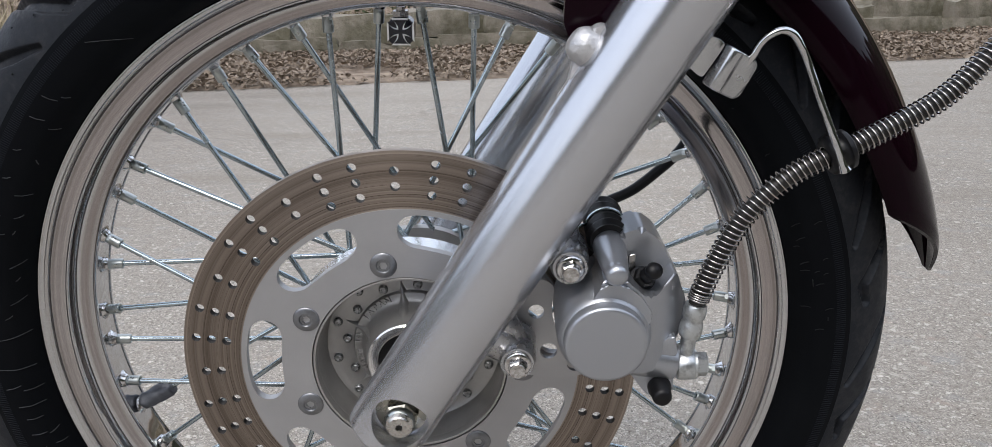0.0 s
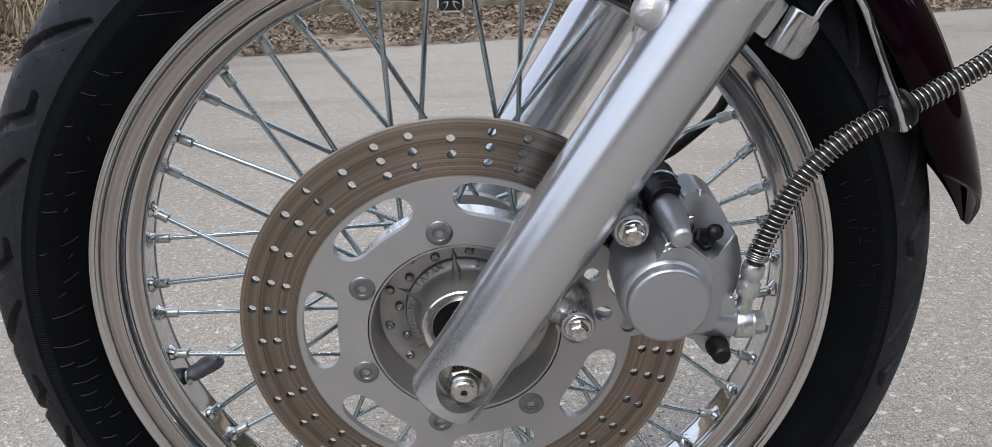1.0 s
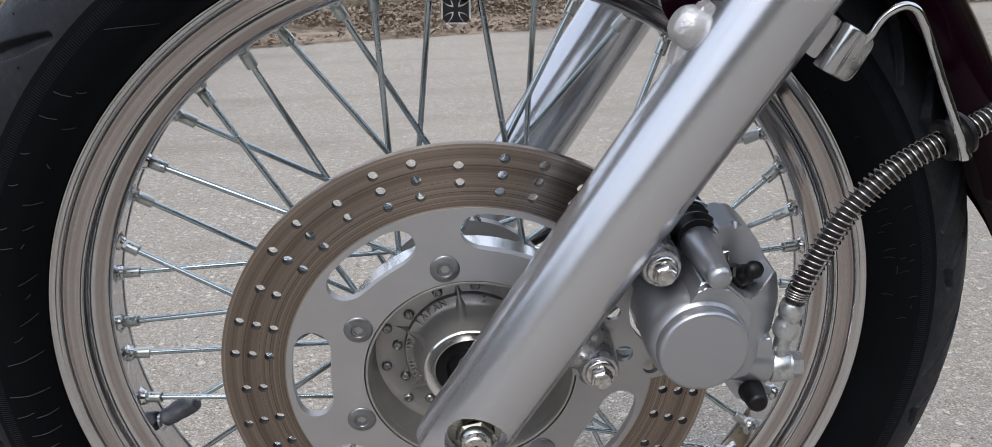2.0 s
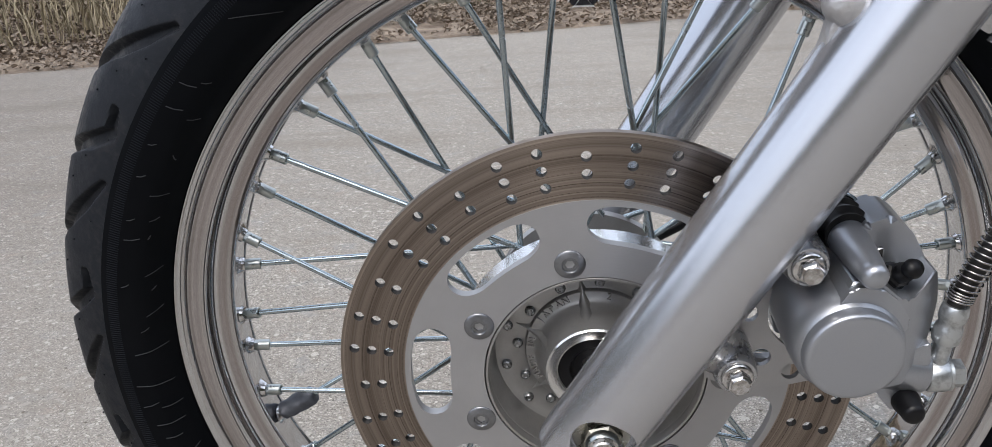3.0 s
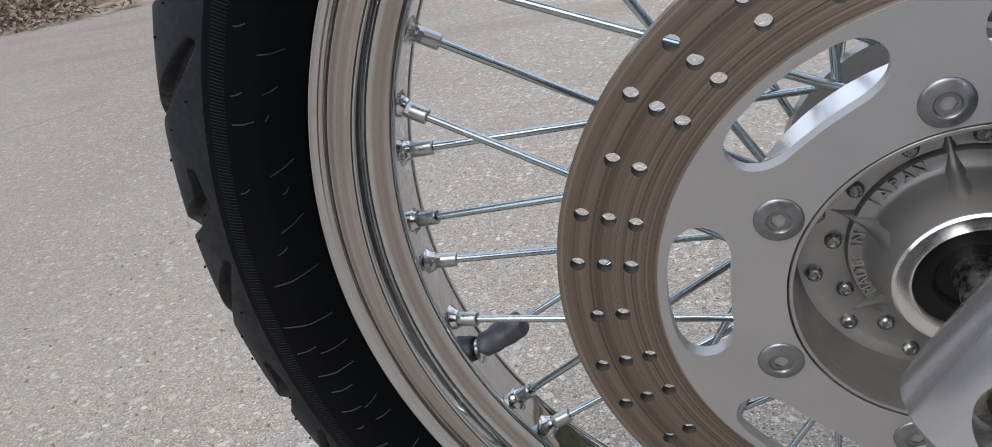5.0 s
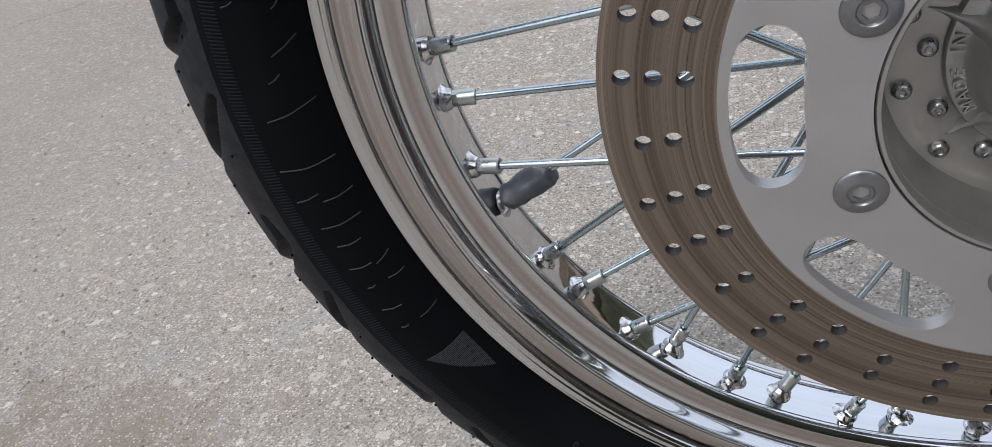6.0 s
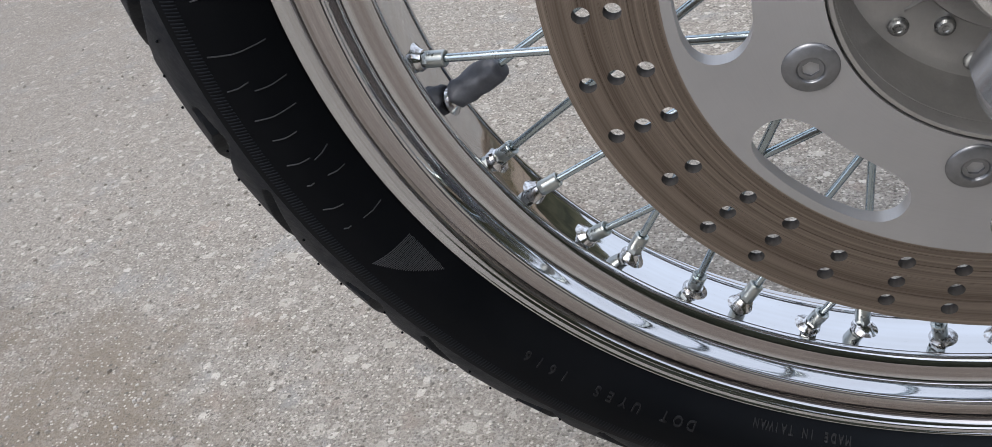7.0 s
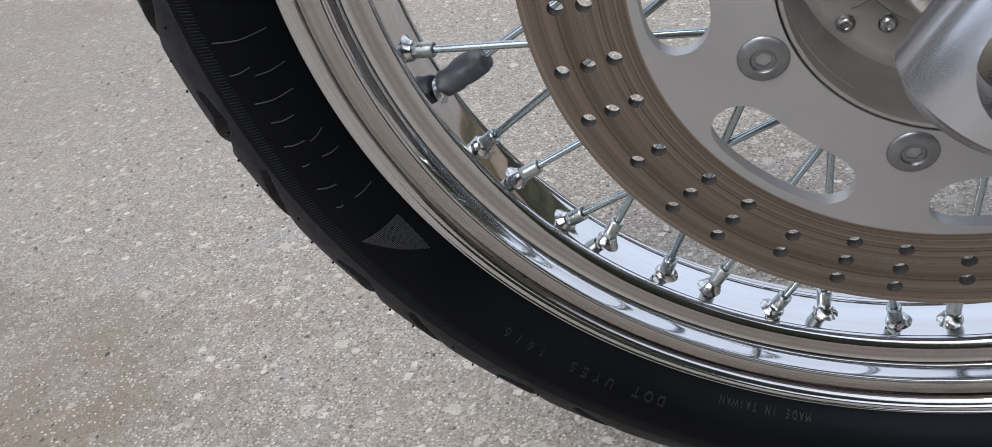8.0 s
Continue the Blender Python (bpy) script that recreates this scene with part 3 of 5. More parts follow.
# ---- tyre ----
def build_tyre():
    half = [(0.0, 0.3315), (0.010, 0.3306), (0.020, 0.3280), (0.029, 0.3236), (0.0365, 0.3182), (0.0425, 0.3116), (0.0470, 0.3045), (0.0503, 0.2965), (0.0520, 0.2885), (0.0516, 0.2810), (0.0494, 0.2730), (0.0455, 0.2665), (0.0400, 0.2605), (0.0345, 0.2565)]
    half = [(y, 0.2598 + (r - 0.2639) * 1.058) for y, r in half[:-3]] + [(0.0445, 0.2632), (0.0402, 0.2597), (0.0362, 0.2573), (0.0325, 0.2556)]
    prof = spline([(-y, r, 0) for y, r in half[::-1]] + [(y, r, 0) for y, r in half[1:]], 4)
    edge = next(i for i, p in enumerate(prof) if p.y > 0.2911)
    near, tread, far = prof[:edge + 1], prof[edge:len(prof) - edge], prof[len(prof) - edge - 1:]
    bm = bmesh.new()
    inner = [(-0.0275, 0.2488), (-0.026, 0.2570), (0.026, 0.2570), (0.0275, 0.2488)]
    lathe(bm, [(p.x, p.y) for p in near], 256)
    lathe(bm, [(p.x, p.y) for p in far] + inner[::-1] + [(near[0].x, near[0].y)], 256)
    tyre = part("front_tyre", bm, "rubber", bike, "black rubber front tyre with moulded sidewall marks", 60)
    # tread with slanted and hooked grooves, laid out along its width and round the wheel
    segs, pitch = 2400, 20.0
    cuts = []  # distance from the crown along the skin, degrees, half width
    for s in (-1, 1):
        ph = 0.0 if s < 0 else 10.0
        cuts.append([(s * 0.0640, ph - 0.3, 0.0016), (s * 0.0529, ph + 3.2, 0.0037), (s * 0.0418, ph + 5.9, 0.0042), (s * 0.0203, ph + 10.1, 0.0034), (s * 0.0080, ph + 12.4, 0.0030)])
        cuts.append([(s * 0.0570, ph + 11.4, 0.0022), (s * 0.0596, ph + 14.0, 0.0036), (s * 0.0477, ph + 16.2, 0.0041), (s * 0.0203, ph + 19.9, 0.0034), (s * 0.0080, ph + 22.0, 0.0030)])
    xs = np.array([p.x for p in tread])
    ys = np.array([p.y for p in tread])
    run = np.concatenate([[0], np.cumsum(np.hypot(np.diff(xs), np.diff(ys)))])
    run -= run[-1] / 2
    arc = np.linspace(run[0], run[-1], 141)
    ws, rad = np.interp(arc, run, xs), np.interp(arc, run, ys)
    ang = np.arange(segs) * 360.0 / segs
    loc = (ang - 136.0) % pitch
    depth = np.zeros((segs, len(ws)))
    for line in cuts:
        for (w0, a0, h0), (w1, a1, h1) in zip(line, line[1:]):
            for wrap in (-pitch, 0, pitch):
                ax, bx = np.array([w0, (a0 + wrap) * 0.0055]), np.array([w1, (a1 + wrap) * 0.0055])
                px = np.stack(np.broadcast_arrays(arc[None, :], loc[:, None] * 0.0055), -1)
                d = bx - ax
                t = np.clip(((px - ax) @ d) / (d @ d), 0, 1)
                dist = np.linalg.norm(px - ax - t[..., None] * d, axis=-1)
                depth = np.maximum(depth, np.clip((h0 + (h1 - h0) * t - dist) / 0.0020 + 0.5, 0, 1) * (0.0026 + 0.60 * (h0 + (h1 - h0) * t)))
    depth[:, :2] = depth[:, -2:] = 0
    nx, nr = np.gradient(rad, arc), -np.gradient(ws, arc)
    wv = ws[None, :] + depth * nx[None, :] * 1.0
    rr = rad[None, :] + depth * nr[None, :]
    a = np.radians(ang)[:, None]
    co = np.stack([rr * np.cos(a), wv, rr * np.sin(a)], -1).reshape(-1, 3)
    n = len(ws)
    i, j = np.meshgrid(np.arange(segs), np.arange(n - 1), indexing="ij")
    i2 = (i + 1) % segs
    quads = np.stack([i * n + j, i * n + j + 1, i2 * n + j + 1, i2 * n + j], -1).reshape(-1, 4)
    me = bpy.data.meshes.new("tread")
    me.from_pydata(co.tolist(), [], quads.tolist())
    me.materials.append(M["tread"])
    shade(me, 35)
    place("tread", me, tyre, "dusty tread with slanted grooves")
    ws_prof = [(p.x, p.y) for p in near]

    def skin(r):
        """Depth of the near sidewall at a radius."""
        return float(np.interp(r, [q[1] for q in ws_prof], [q[0] for q in ws_prof]))

    def bar(bm, r0, d0, r1, d1, width, lift=0.0006):
        """A raised bar on the near sidewall between two polar points."""
        p, q = polar(r0, d0), polar(r1, d1)
        u = (q - p).normalized()
        v = Vector((-u.z, 0, u.x)) * width / 2
        k = max(1, int((q - p).length / 0.0014))
        prev = None
        for s in range(k + 1):
            c = p.lerp(q, s / k)
            ring = []
            for w in (v, v * 0.5, -v * 0.5, -v):
                e = c + w
                up = lift if abs(w.length - width / 4) < 1e-9 else -0.0003
                ring.append(bm.verts.new((e.x, skin(math.hypot(e.x, e.z)) - up, e.z)))
            if prev:
                for m in range(3):
                    bm.faces.new((prev[m], prev[m + 1], ring[m + 1], ring[m]))
            prev = ring

    bm = bmesh.new()
    for k in range(1200):
        bar(bm, 0.2824, k * 0.3, 0.2888, k * 0.3, 0.0009, 0.0002)
    part("serrated_band", bm, "band", tyre, "band of fine moulded ribs", 0)
    return tyre, skin, bar


tyre, skin, bar = build_tyre()


# ---- rim ----
def build_rim():
    half = [(0.0315, 0.2543), (0.0328, 0.2559), (0.0341, 0.2564), (0.0350, 0.2559), (0.0351, 0.2551), (0.0343, 0.2543), (0.0341, 0.2538), (0.0336, 0.2528), (0.0327, 0.2520), (0.0323, 0.2514), (0.0315, 0.2506), (0.0307, 0.2501), (0.0303, 0.2497), (0.0302, 0.2489), (0.0303, 0.2462), (0.0301, 0.2428), (0.0297, 0.2410), (0.0291, 0.2398),
            (0.0285, 0.2386), (0.0268, 0.2382), (0.0225, 0.2379), (0.0205, 0.2375), (0.0193, 0.2365), (0.0184, 0.2349), (0.0175, 0.2326), (0.0165, 0.2300), (0.0153, 0.2281), (0.0141, 0.2268), (0.0128, 0.2260), (0.0114, 0.2259), (0.0106, 0.2264), (0.0097, 0.2267), (0.0, 0.2268)]
    prof = [(-y, r) for y, r in half] + [(y, r) for y, r in half[-2::-1]]
    back = [(0.026, 0.2440), (0.016, 0.2400), (0.010, 0.2310), (-0.010, 0.2310), (-0.016, 0.2400), (-0.026, 0.2440)]
    bm = bmesh.new()
    p3 = spline([(y, r, 0) for y, r in prof], 3)
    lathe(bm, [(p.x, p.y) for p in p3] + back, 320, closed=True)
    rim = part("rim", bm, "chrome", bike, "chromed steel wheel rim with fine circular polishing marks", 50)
    # Thin dark rings painted in for dark reflections along the creases.
    for y, r in ((-0.0304, 0.2498), (-0.0290, 0.2397), (-0.0196, 0.2369), (-0.0102, 0.2267), (0.0102, 0.2267), (0.0196, 0.2369)):
        bm = bmesh.new()
        w = 0.0002 if abs(y) < 0.012 else 0.0004
        lathe(bm, [(y + w * math.cos(radians(60 * k)), r + w * math.sin(radians(60 * k))) for k in range(6)], 256, closed=True)
        part("crease_line", bm, "crease", rim, "thin dark ring for the dark reflection in a crease", 60)
    return rim


rim = build_rim()


# ---- spokes: four kinds, twelve of each ----
def build_spokes():
    kinds = [  # angle at the nipple's mouth, its depth, hub angle ahead, hub radius, hub depth
        (13.4, -0.004, 44.6, 0.047, -0.0275),
        (18.6, 0.005, -37.0, 0.050, 0.0335),
        (27.2, -0.003, -43.0, 0.0555, -0.0300),
        (35.0, 0.004, 36.0, 0.0545, 0.0365),
    ]
    for a0, y0, turn, rh, yh in kinds:
        mouth = polar(0.2140, a0, y0)
        hub = polar(rh, a0 + turn, yh)
        u = (mouth - hub).normalized()
        seat = mouth + u * 0.0155
        bm = bmesh.new()
        rod(bm, hub - u * 0.001, mouth + u * 0.004, 0.00185, 10)
        lathe(bm, [(0.0001, 0.0), (0.0001, 0.0032), (0.0016, 0.0034), (0.0030, 0.0024), (0.0034, 0.0)], 12, (0, -1 if yh < 0 else 1, 0), hub)
        spoke_me = finish("spoke", bm, "zinc", 50)
        bm = bmesh.new()
        L = (seat - mouth).length
        lathe(bm, [(0.0006, 0.0), (0.0006, 0.0024), (0, 0.0026), (0, 0.0033), (0.0005, 0.0036), (L * 0.50, 0.0036)], 18, u, mouth)
        lathe(bm, [(L * 0.50 - 0.0002, 0.0035), (L * 0.50 + 0.0006, 0.00355), (L + 0.004, 0.00365), (L + 0.004, 0)], 6, u, mouth)
        nip_me = finish("nipple", bm, "nipple", 30)
        bm = bmesh.new()
        lathe(bm, [(0.0098, 0.0034), (0.0100, 0.0042), (0.0112, 0.0047), (0.0124, 0.0054), (0.0136, 0.0064), (0.0150, 0.0078)], 20, u, mouth)
        cup_me = finish("nipple_seat", bm, "plated", 40)
        for k in range(12):
            ob = new("spoke", spoke_me)
            ob.parent = bike
            ob.matrix_local = Matrix.Translation((0, 0, RT)) @ Matrix.Rotation(radians(-30.0 * k), 4, "Y")
            for nm, me in (("nipple", nip_me), ("nipple_seat", cup_me)):
                c = new(nm, me)
                c.parent = ob
            if a0 == 18.6 and abs((a0 + 30 * k) - 198.6) < 1:
                bm = bmesh.new()
                f = [(0.000, 0.0047), (0.0010, 0.0057), (0.004, 0.0064), (0.012, 0.0066), (0.020, 0.0066), (0.0245, 0.0062), (0.0258, 0.0056), (0.0262, 0.0048)]
                prof = [(p.x, p.y) for p in spline([(h, r, 0) for h, r in f], 3)]
                lathe(bm, [(0.0, 0.0)] + prof + [(0.0262, 0.0)], 28, u, mouth - u * 0.0150)
                for v in bm.verts:
                    v.co += Vector((noise.noise(v.co * 190), noise.noise(v.co * 190 + Vector((9, 0, 0))), noise.noise(v.co * 190 + Vector((0, 9, 0))))) * 0.0013 + Vector((noise.noise(v.co * 520), 0, noise.noise(v.co * 520 + Vector((0, 5, 0))))) * 0.0007
                w = new("balance_weight", finish("balance_weight", bm, "lead", 60))
                w.parent = ob
                tagged(w, "grey lead balance weight crimped on a nipple")


build_spokes()


# ---- brake disc ----
def build_disc():
    y0, y1 = -0.0625, -0.0580
    holes = []
    for k in range(12):
        a = 122.1 + 30 * k
        for dr, da in ((0.1358, 0.0), (0.1258, 0.0)):
            holes.append((dr, a + da))
        for s in (-1, 1):
            for dr, da in ((0.1409, 0.0), (0.1309, 0.0), (0.1209, 0.0)):
                holes.append((dr, a + s * 10.48 + da))
    ring = [circle(0, 0, 0.1488, 200), circle(0, 0, 0.111, 120)]
    for r, a in holes:
        c = polar(r, a)
        ring.append(circle(c.x, c.z, 0.0030, 16))
    me = filled("brake_disc", ring, y0, y1, "disc")
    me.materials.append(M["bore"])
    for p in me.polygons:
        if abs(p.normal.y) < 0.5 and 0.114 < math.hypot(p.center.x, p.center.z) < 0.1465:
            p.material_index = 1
    disc = place("brake_disc", me, bike, "drilled steel brake disc with brown worn rings")
    # carrier with seven bean-shaped slots
    outs = [circle(0, 0, 0.1112, 120), circle(0, 0, 0.0648, 120)]
    bolt0, step = 101.0, 360 / 7
    for k in range(7):
        mid = bolt0 + step * (k + 0.5)
        pts = [(0.1058, -15.2), (0.1075, -11.5), (0.1079, -4), (0.1079, 4), (0.1075, 11), (0.1055, 15), (0.1010, 17.3), (0.0945, 17.7), (0.0890, 15.8), (0.0855, 12), (0.0847, 6), (0.0846, 0), (0.0847, -6), (0.0853, -12), (0.0890, -16.6), (0.0945, -18.2), (0.1010, -17.8)]
        outs.append([(p.x, p.y) for p in rounded([(polar(r, mid + a).x, polar(r, mid + a).z) for r, a in pts], 0.004, 3)])
    me = filled("carrier", outs, y0 - 0.0006, y1 + 0.0006, "carrier")
    place("carrier", me, disc, "grey painted disc centre with bean-shaped slots")
    bm = bmesh.new()
    lathe(bm, [(-0.0560, 0.0622), (-0.0622, 0.0622), (-0.0628, 0.0626), (-0.0629, 0.0638), (-0.0624, 0.0642), (-0.0560, 0.0642)], 120, closed=True)
    part("collar", bm, "cast", disc, "pale machined edge of the hub inside the disc centre")
    for k in range(7):
        c = polar(0.0745, bolt0 + step * k)
        bm = bmesh.new()
        dish = spline([(0.0622, 0.0086, 0), (0.0632, 0.0087, 0), (0.0638, 0.0084, 0), (0.0644, 0.0074, 0), (0.0650, 0.0058, 0), (0.0652, 0.0048, 0), (0.0650, 0.0043, 0), (0.0642, 0.0039, 0)], 3)
        lathe(bm, [(p.x, p.y) for p in dish], 36, (0, -1, 0), c)
        b = part("disc_bolt", bm, "bolt_dull", disc, "domed steel bolt with hex socket", 45)
        turn = radians(17 * k)
        me = filled("socket", [circle(c.x, c.z, 0.0042, 24), circle(c.x, c.z, 0.0028, 6, turn)], -0.0642, -0.0600, "bolt_dull")
        place("socket", me, b)
        bm = bmesh.new()
        lathe(bm, [(0.0612, 0.0036), (0.0610, 0.0014), (0.0602, 0.0)], 24, (0, -1, 0), c)
        part("socket_floor", bm, "socket", b, "dark socket floor", 60)
    return disc


disc = build_disc()


# ---- hub ----
def build_hub():
    bm = bmesh.new()
    # dish behind the disc, flange with the spoke heads, then the raised nose
    lathe(bm, [(-0.0560, 0.0700), (-0.0565, 0.0640), (-0.0560, 0.0621), (-0.0500, 0.0614), (-0.0400, 0.0608), (-0.0355, 0.0594), (-0.0338, 0.0570), (-0.0332, 0.0545), (-0.0332, 0.0420), (-0.0336, 0.0414), (-0.0357, 0.0411), (-0.0364, 0.0405), (-0.0374, 0.0362), (-0.0395, 0.0340), (-0.0460, 0.0313), (-0.0560, 0.0296), (-0.0590, 0.0288),
               (-0.0590, 0.0218), (-0.0500, 0.0214), (-0.0500, 0.0)], 128)
    lathe(bm, [(-0.0560, 0.0700), (-0.0330, 0.0700), (-0.0260, 0.0690), (-0.0240, 0.0640), (-0.0240, 0.0340), (-0.0200, 0.0300), (0.0240, 0.0300), (0.0280, 0.0340), (0.0300, 0.0600), (0.0345, 0.0610), (0.0360, 0.0580), (0.0365, 0.0400), (0.0500, 0.0320), (0.0560, 0.0240), (0.0560, 0.0)], 96)
    hub = part("hub", bm, "cast", bike, "cast aluminium wheel hub with ribs", 35)
    bm = bmesh.new()
    lathe(bm, [(-0.0570, 0.0690), (-0.0570, 0.0832), (-0.0562, 0.0838), (-0.0420, 0.0838), (-0.0410, 0.0830), (-0.0400, 0.0690)], 128)
    part("disc_seat", bm, "turned", hub, "bright turned ring behind the disc", 30)
    bm = bmesh.new()
    lathe(bm, [(-0.0598, 0.0222), (-0.0602, 0.0232), (-0.0602, 0.0278), (-0.0594, 0.0287), (-0.0585, 0.0287), (-0.0585, 0.0222)], 72, closed=True)
    part("nose_ring", bm, "turned", hub, "bright machined ring")
    bm = bmesh.new()
    lathe(bm, [(-0.0560, 0.0221), (-0.0572, 0.0214), (-0.0572, 0.0150), (-0.0560, 0.0138), (-0.0540, 0.0132), (-0.0540, 0.0)], 48)
    part("oil_seal", bm, "black", hub, "black rubber oil seal")
    for a in (98.8 + 60 * k for k in range(6)):
        bm = bmesh.new()
        p = [(0.0284, -0.0540, 1.0), (0.0292, -0.0556, 1.0), (0.0304, -0.0520, 1.1), (0.0330, -0.0442, 1.1), (0.0366, -0.0394, 1.0), (0.0408, -0.0373, 0.8), (0.0440, -0.0352, 0.6), (0.0470, -0.0342, 0.45), (0.0494, -0.0336, 0.35), (0.0498, -0.0325, 0.3), (0.0300, -0.0330, 0.8)]
        t = polar(1, a + 90)
        rows = []
        for r, y, wide in p:  # a rounded ridge, wider at its foot
            rows.append([bm.verts.new(polar(r, a, y + lift) + t * w * wide) for w, lift in ((-0.0034, 0.0040), (-0.0020, 0.0017), (-0.0009, 0.0004), (0.0, 0.0), (0.0009, 0.0004), (0.0020, 0.0017), (0.0034, 0.0040))])
        for q, v in zip(rows, rows[1:] + rows[:1]):
            for i in range(6):
                bm.faces.new((q[i], q[i + 1], v[i + 1], v[i]))
        part("rib", bm, "cast", hub, "", 60)
    # spoke heads that show on the near flange
    for k in range(12):
        for rr, a in ((0.0540, 192.0 + 30 * k), (0.0458, 174.9 + 30 * k)):
            bm = bmesh.new()
            lathe(bm, [(0.0328, 0.0), (0.0328, 0.0031), (0.0342, 0.0033), (0.0352, 0.0030), (0.0359, 0.0022), (0.0360, 0.0013), (0.0357, 0.0009), (0.0357, 0.0)], 20, (0, -1, 0), polar(rr, a))
            part("spoke_head", bm, "head", hub, "", 35)
    return hub


hub = build_hub()
# ---- fork ----
FU = Vector((math.cos(radians(58.25)), 0, math.sin(radians(58.25))))
FY, FR = 0.1065, 0.0250


def build_fork(side):
    o = Vector((0, FY * side, 0))
    bm = bmesh.new()
    lathe(bm, [(-0.0300, 0.0), (-0.0300, 0.0120), (-0.0285, 0.0190), (-0.0240, 0.0240), (-0.0160, FR - 0.0004), (-0.005, FR), (0.030, FR), (0.045, FR), (0.075, FR), (0.62, FR), (0.62, 0.0)], 64, FU, o)
    me = finish("fork_leg", bm, "fork", 40)
    if side < 0:
        bm = bmesh.new()
        rod(bm, (0, -0.17, 0), (0, -0.1145, 0), 0.0172, 48)
        cutter = finish("cutter", bm, "fork")
        me = cut(me, [cutter])
        shade(me, 40)
    leg = place("fork_leg", me, bike, "silver lacquered telescopic fork leg")
    return leg


leg = build_fork(-1)
far_leg = build_fork(1)


# ---- axle nut ----
def build_axle():
    bm = bmesh.new()
    rod(bm, (0, 0.12, 0), (0, -0.1296, 0), 0.0080, 32, 0.0012)
    axle = part("axle", bm, "bolt", bike, "steel wheel axle with a threaded end")
    bm = bmesh.new()
    lathe(bm, [(-0.1128, 0.0082), (-0.1128, 0.0150), (-0.1132, 0.0157), (-0.1154, 0.0157), (-0.1158, 0.0150), (-0.1158, 0.0082)], 40, closed=True)
    part("washer", bm, "yellow_zinc", axle)
    bm = bmesh.new()
    hexagon(bm, (0, 0, 0), (0, -1, 0), 0.0190, 0.1158, 0.1248, 0.0012, radians(12))
    part("axle_nut", bm, "yellow_zinc", axle, "plated hexagonal axle nut", 20)
    bm = bmesh.new()
    lathe(bm, [(0.1246, 0.0090), (0.1278, 0.0088), (0.1290, 0.0078), (0.1290, 0.0), ], 32, (0, -1, 0))
    part("lock_collar", bm, "nipple", axle)
    for k in range(4):
        bm = bmesh.new()
        h = 0.1280 + k * 0.0011
        lathe(bm, [(h, 0.0072), (h + 0.0004, 0.0079), (h + 0.0008, 0.0072)], 28, (0, -1, 0))
        part("thread", bm, "bolt", axle)
    bm = bmesh.new()
    lathe(bm, [(0.1324, 0.0074), (0.1332, 0.0066), (0.1332, 0.0022), (0.1313, 0.0018), (0.1313, 0.0)], 28, (0, -1, 0))
    part("stud_end", bm, "bolt", axle, "stud end with a centre hole")
    bm = bmesh.new()
    lathe(bm, [(0.1316, 0.0017), (0.1318, 0.0)], 12, (0, -1, 0))
    part("centre_hole", bm, "dark", axle)


build_axle()


def flange_bolt(c, y, parent, af=0.0108, label="plated flange bolt"):
    """A hexagon flange bolt that looks out towards -y."""
    o = (c[0], 0, c[1])
    bm = bmesh.new()
    lathe(bm, [(y - 0.0030, 0.0), (y - 0.0030, 0.0083), (y, 0.0086), (y + 0.0010, 0.0083), (y + 0.0020, 0.0070), (y + 0.0020, 0.0)], 32, (0, -1, 0), o)
    b = part("flange_bolt", bm, "plated", parent, label)
    bm = bmesh.new()
    hexagon(bm, o, (0, -1, 0), af, y + 0.001, y + 0.0085, 0.0009, radians(20))
    lathe(bm, [(y + 0.0084, 0.0050), (y + 0.0089, 0.0046), (y + 0.0088, 0.0038), (y + 0.0086, 0.0)], 20, (0, -1, 0), o)
    part("hex_head", bm, "plated", b, "", 25)


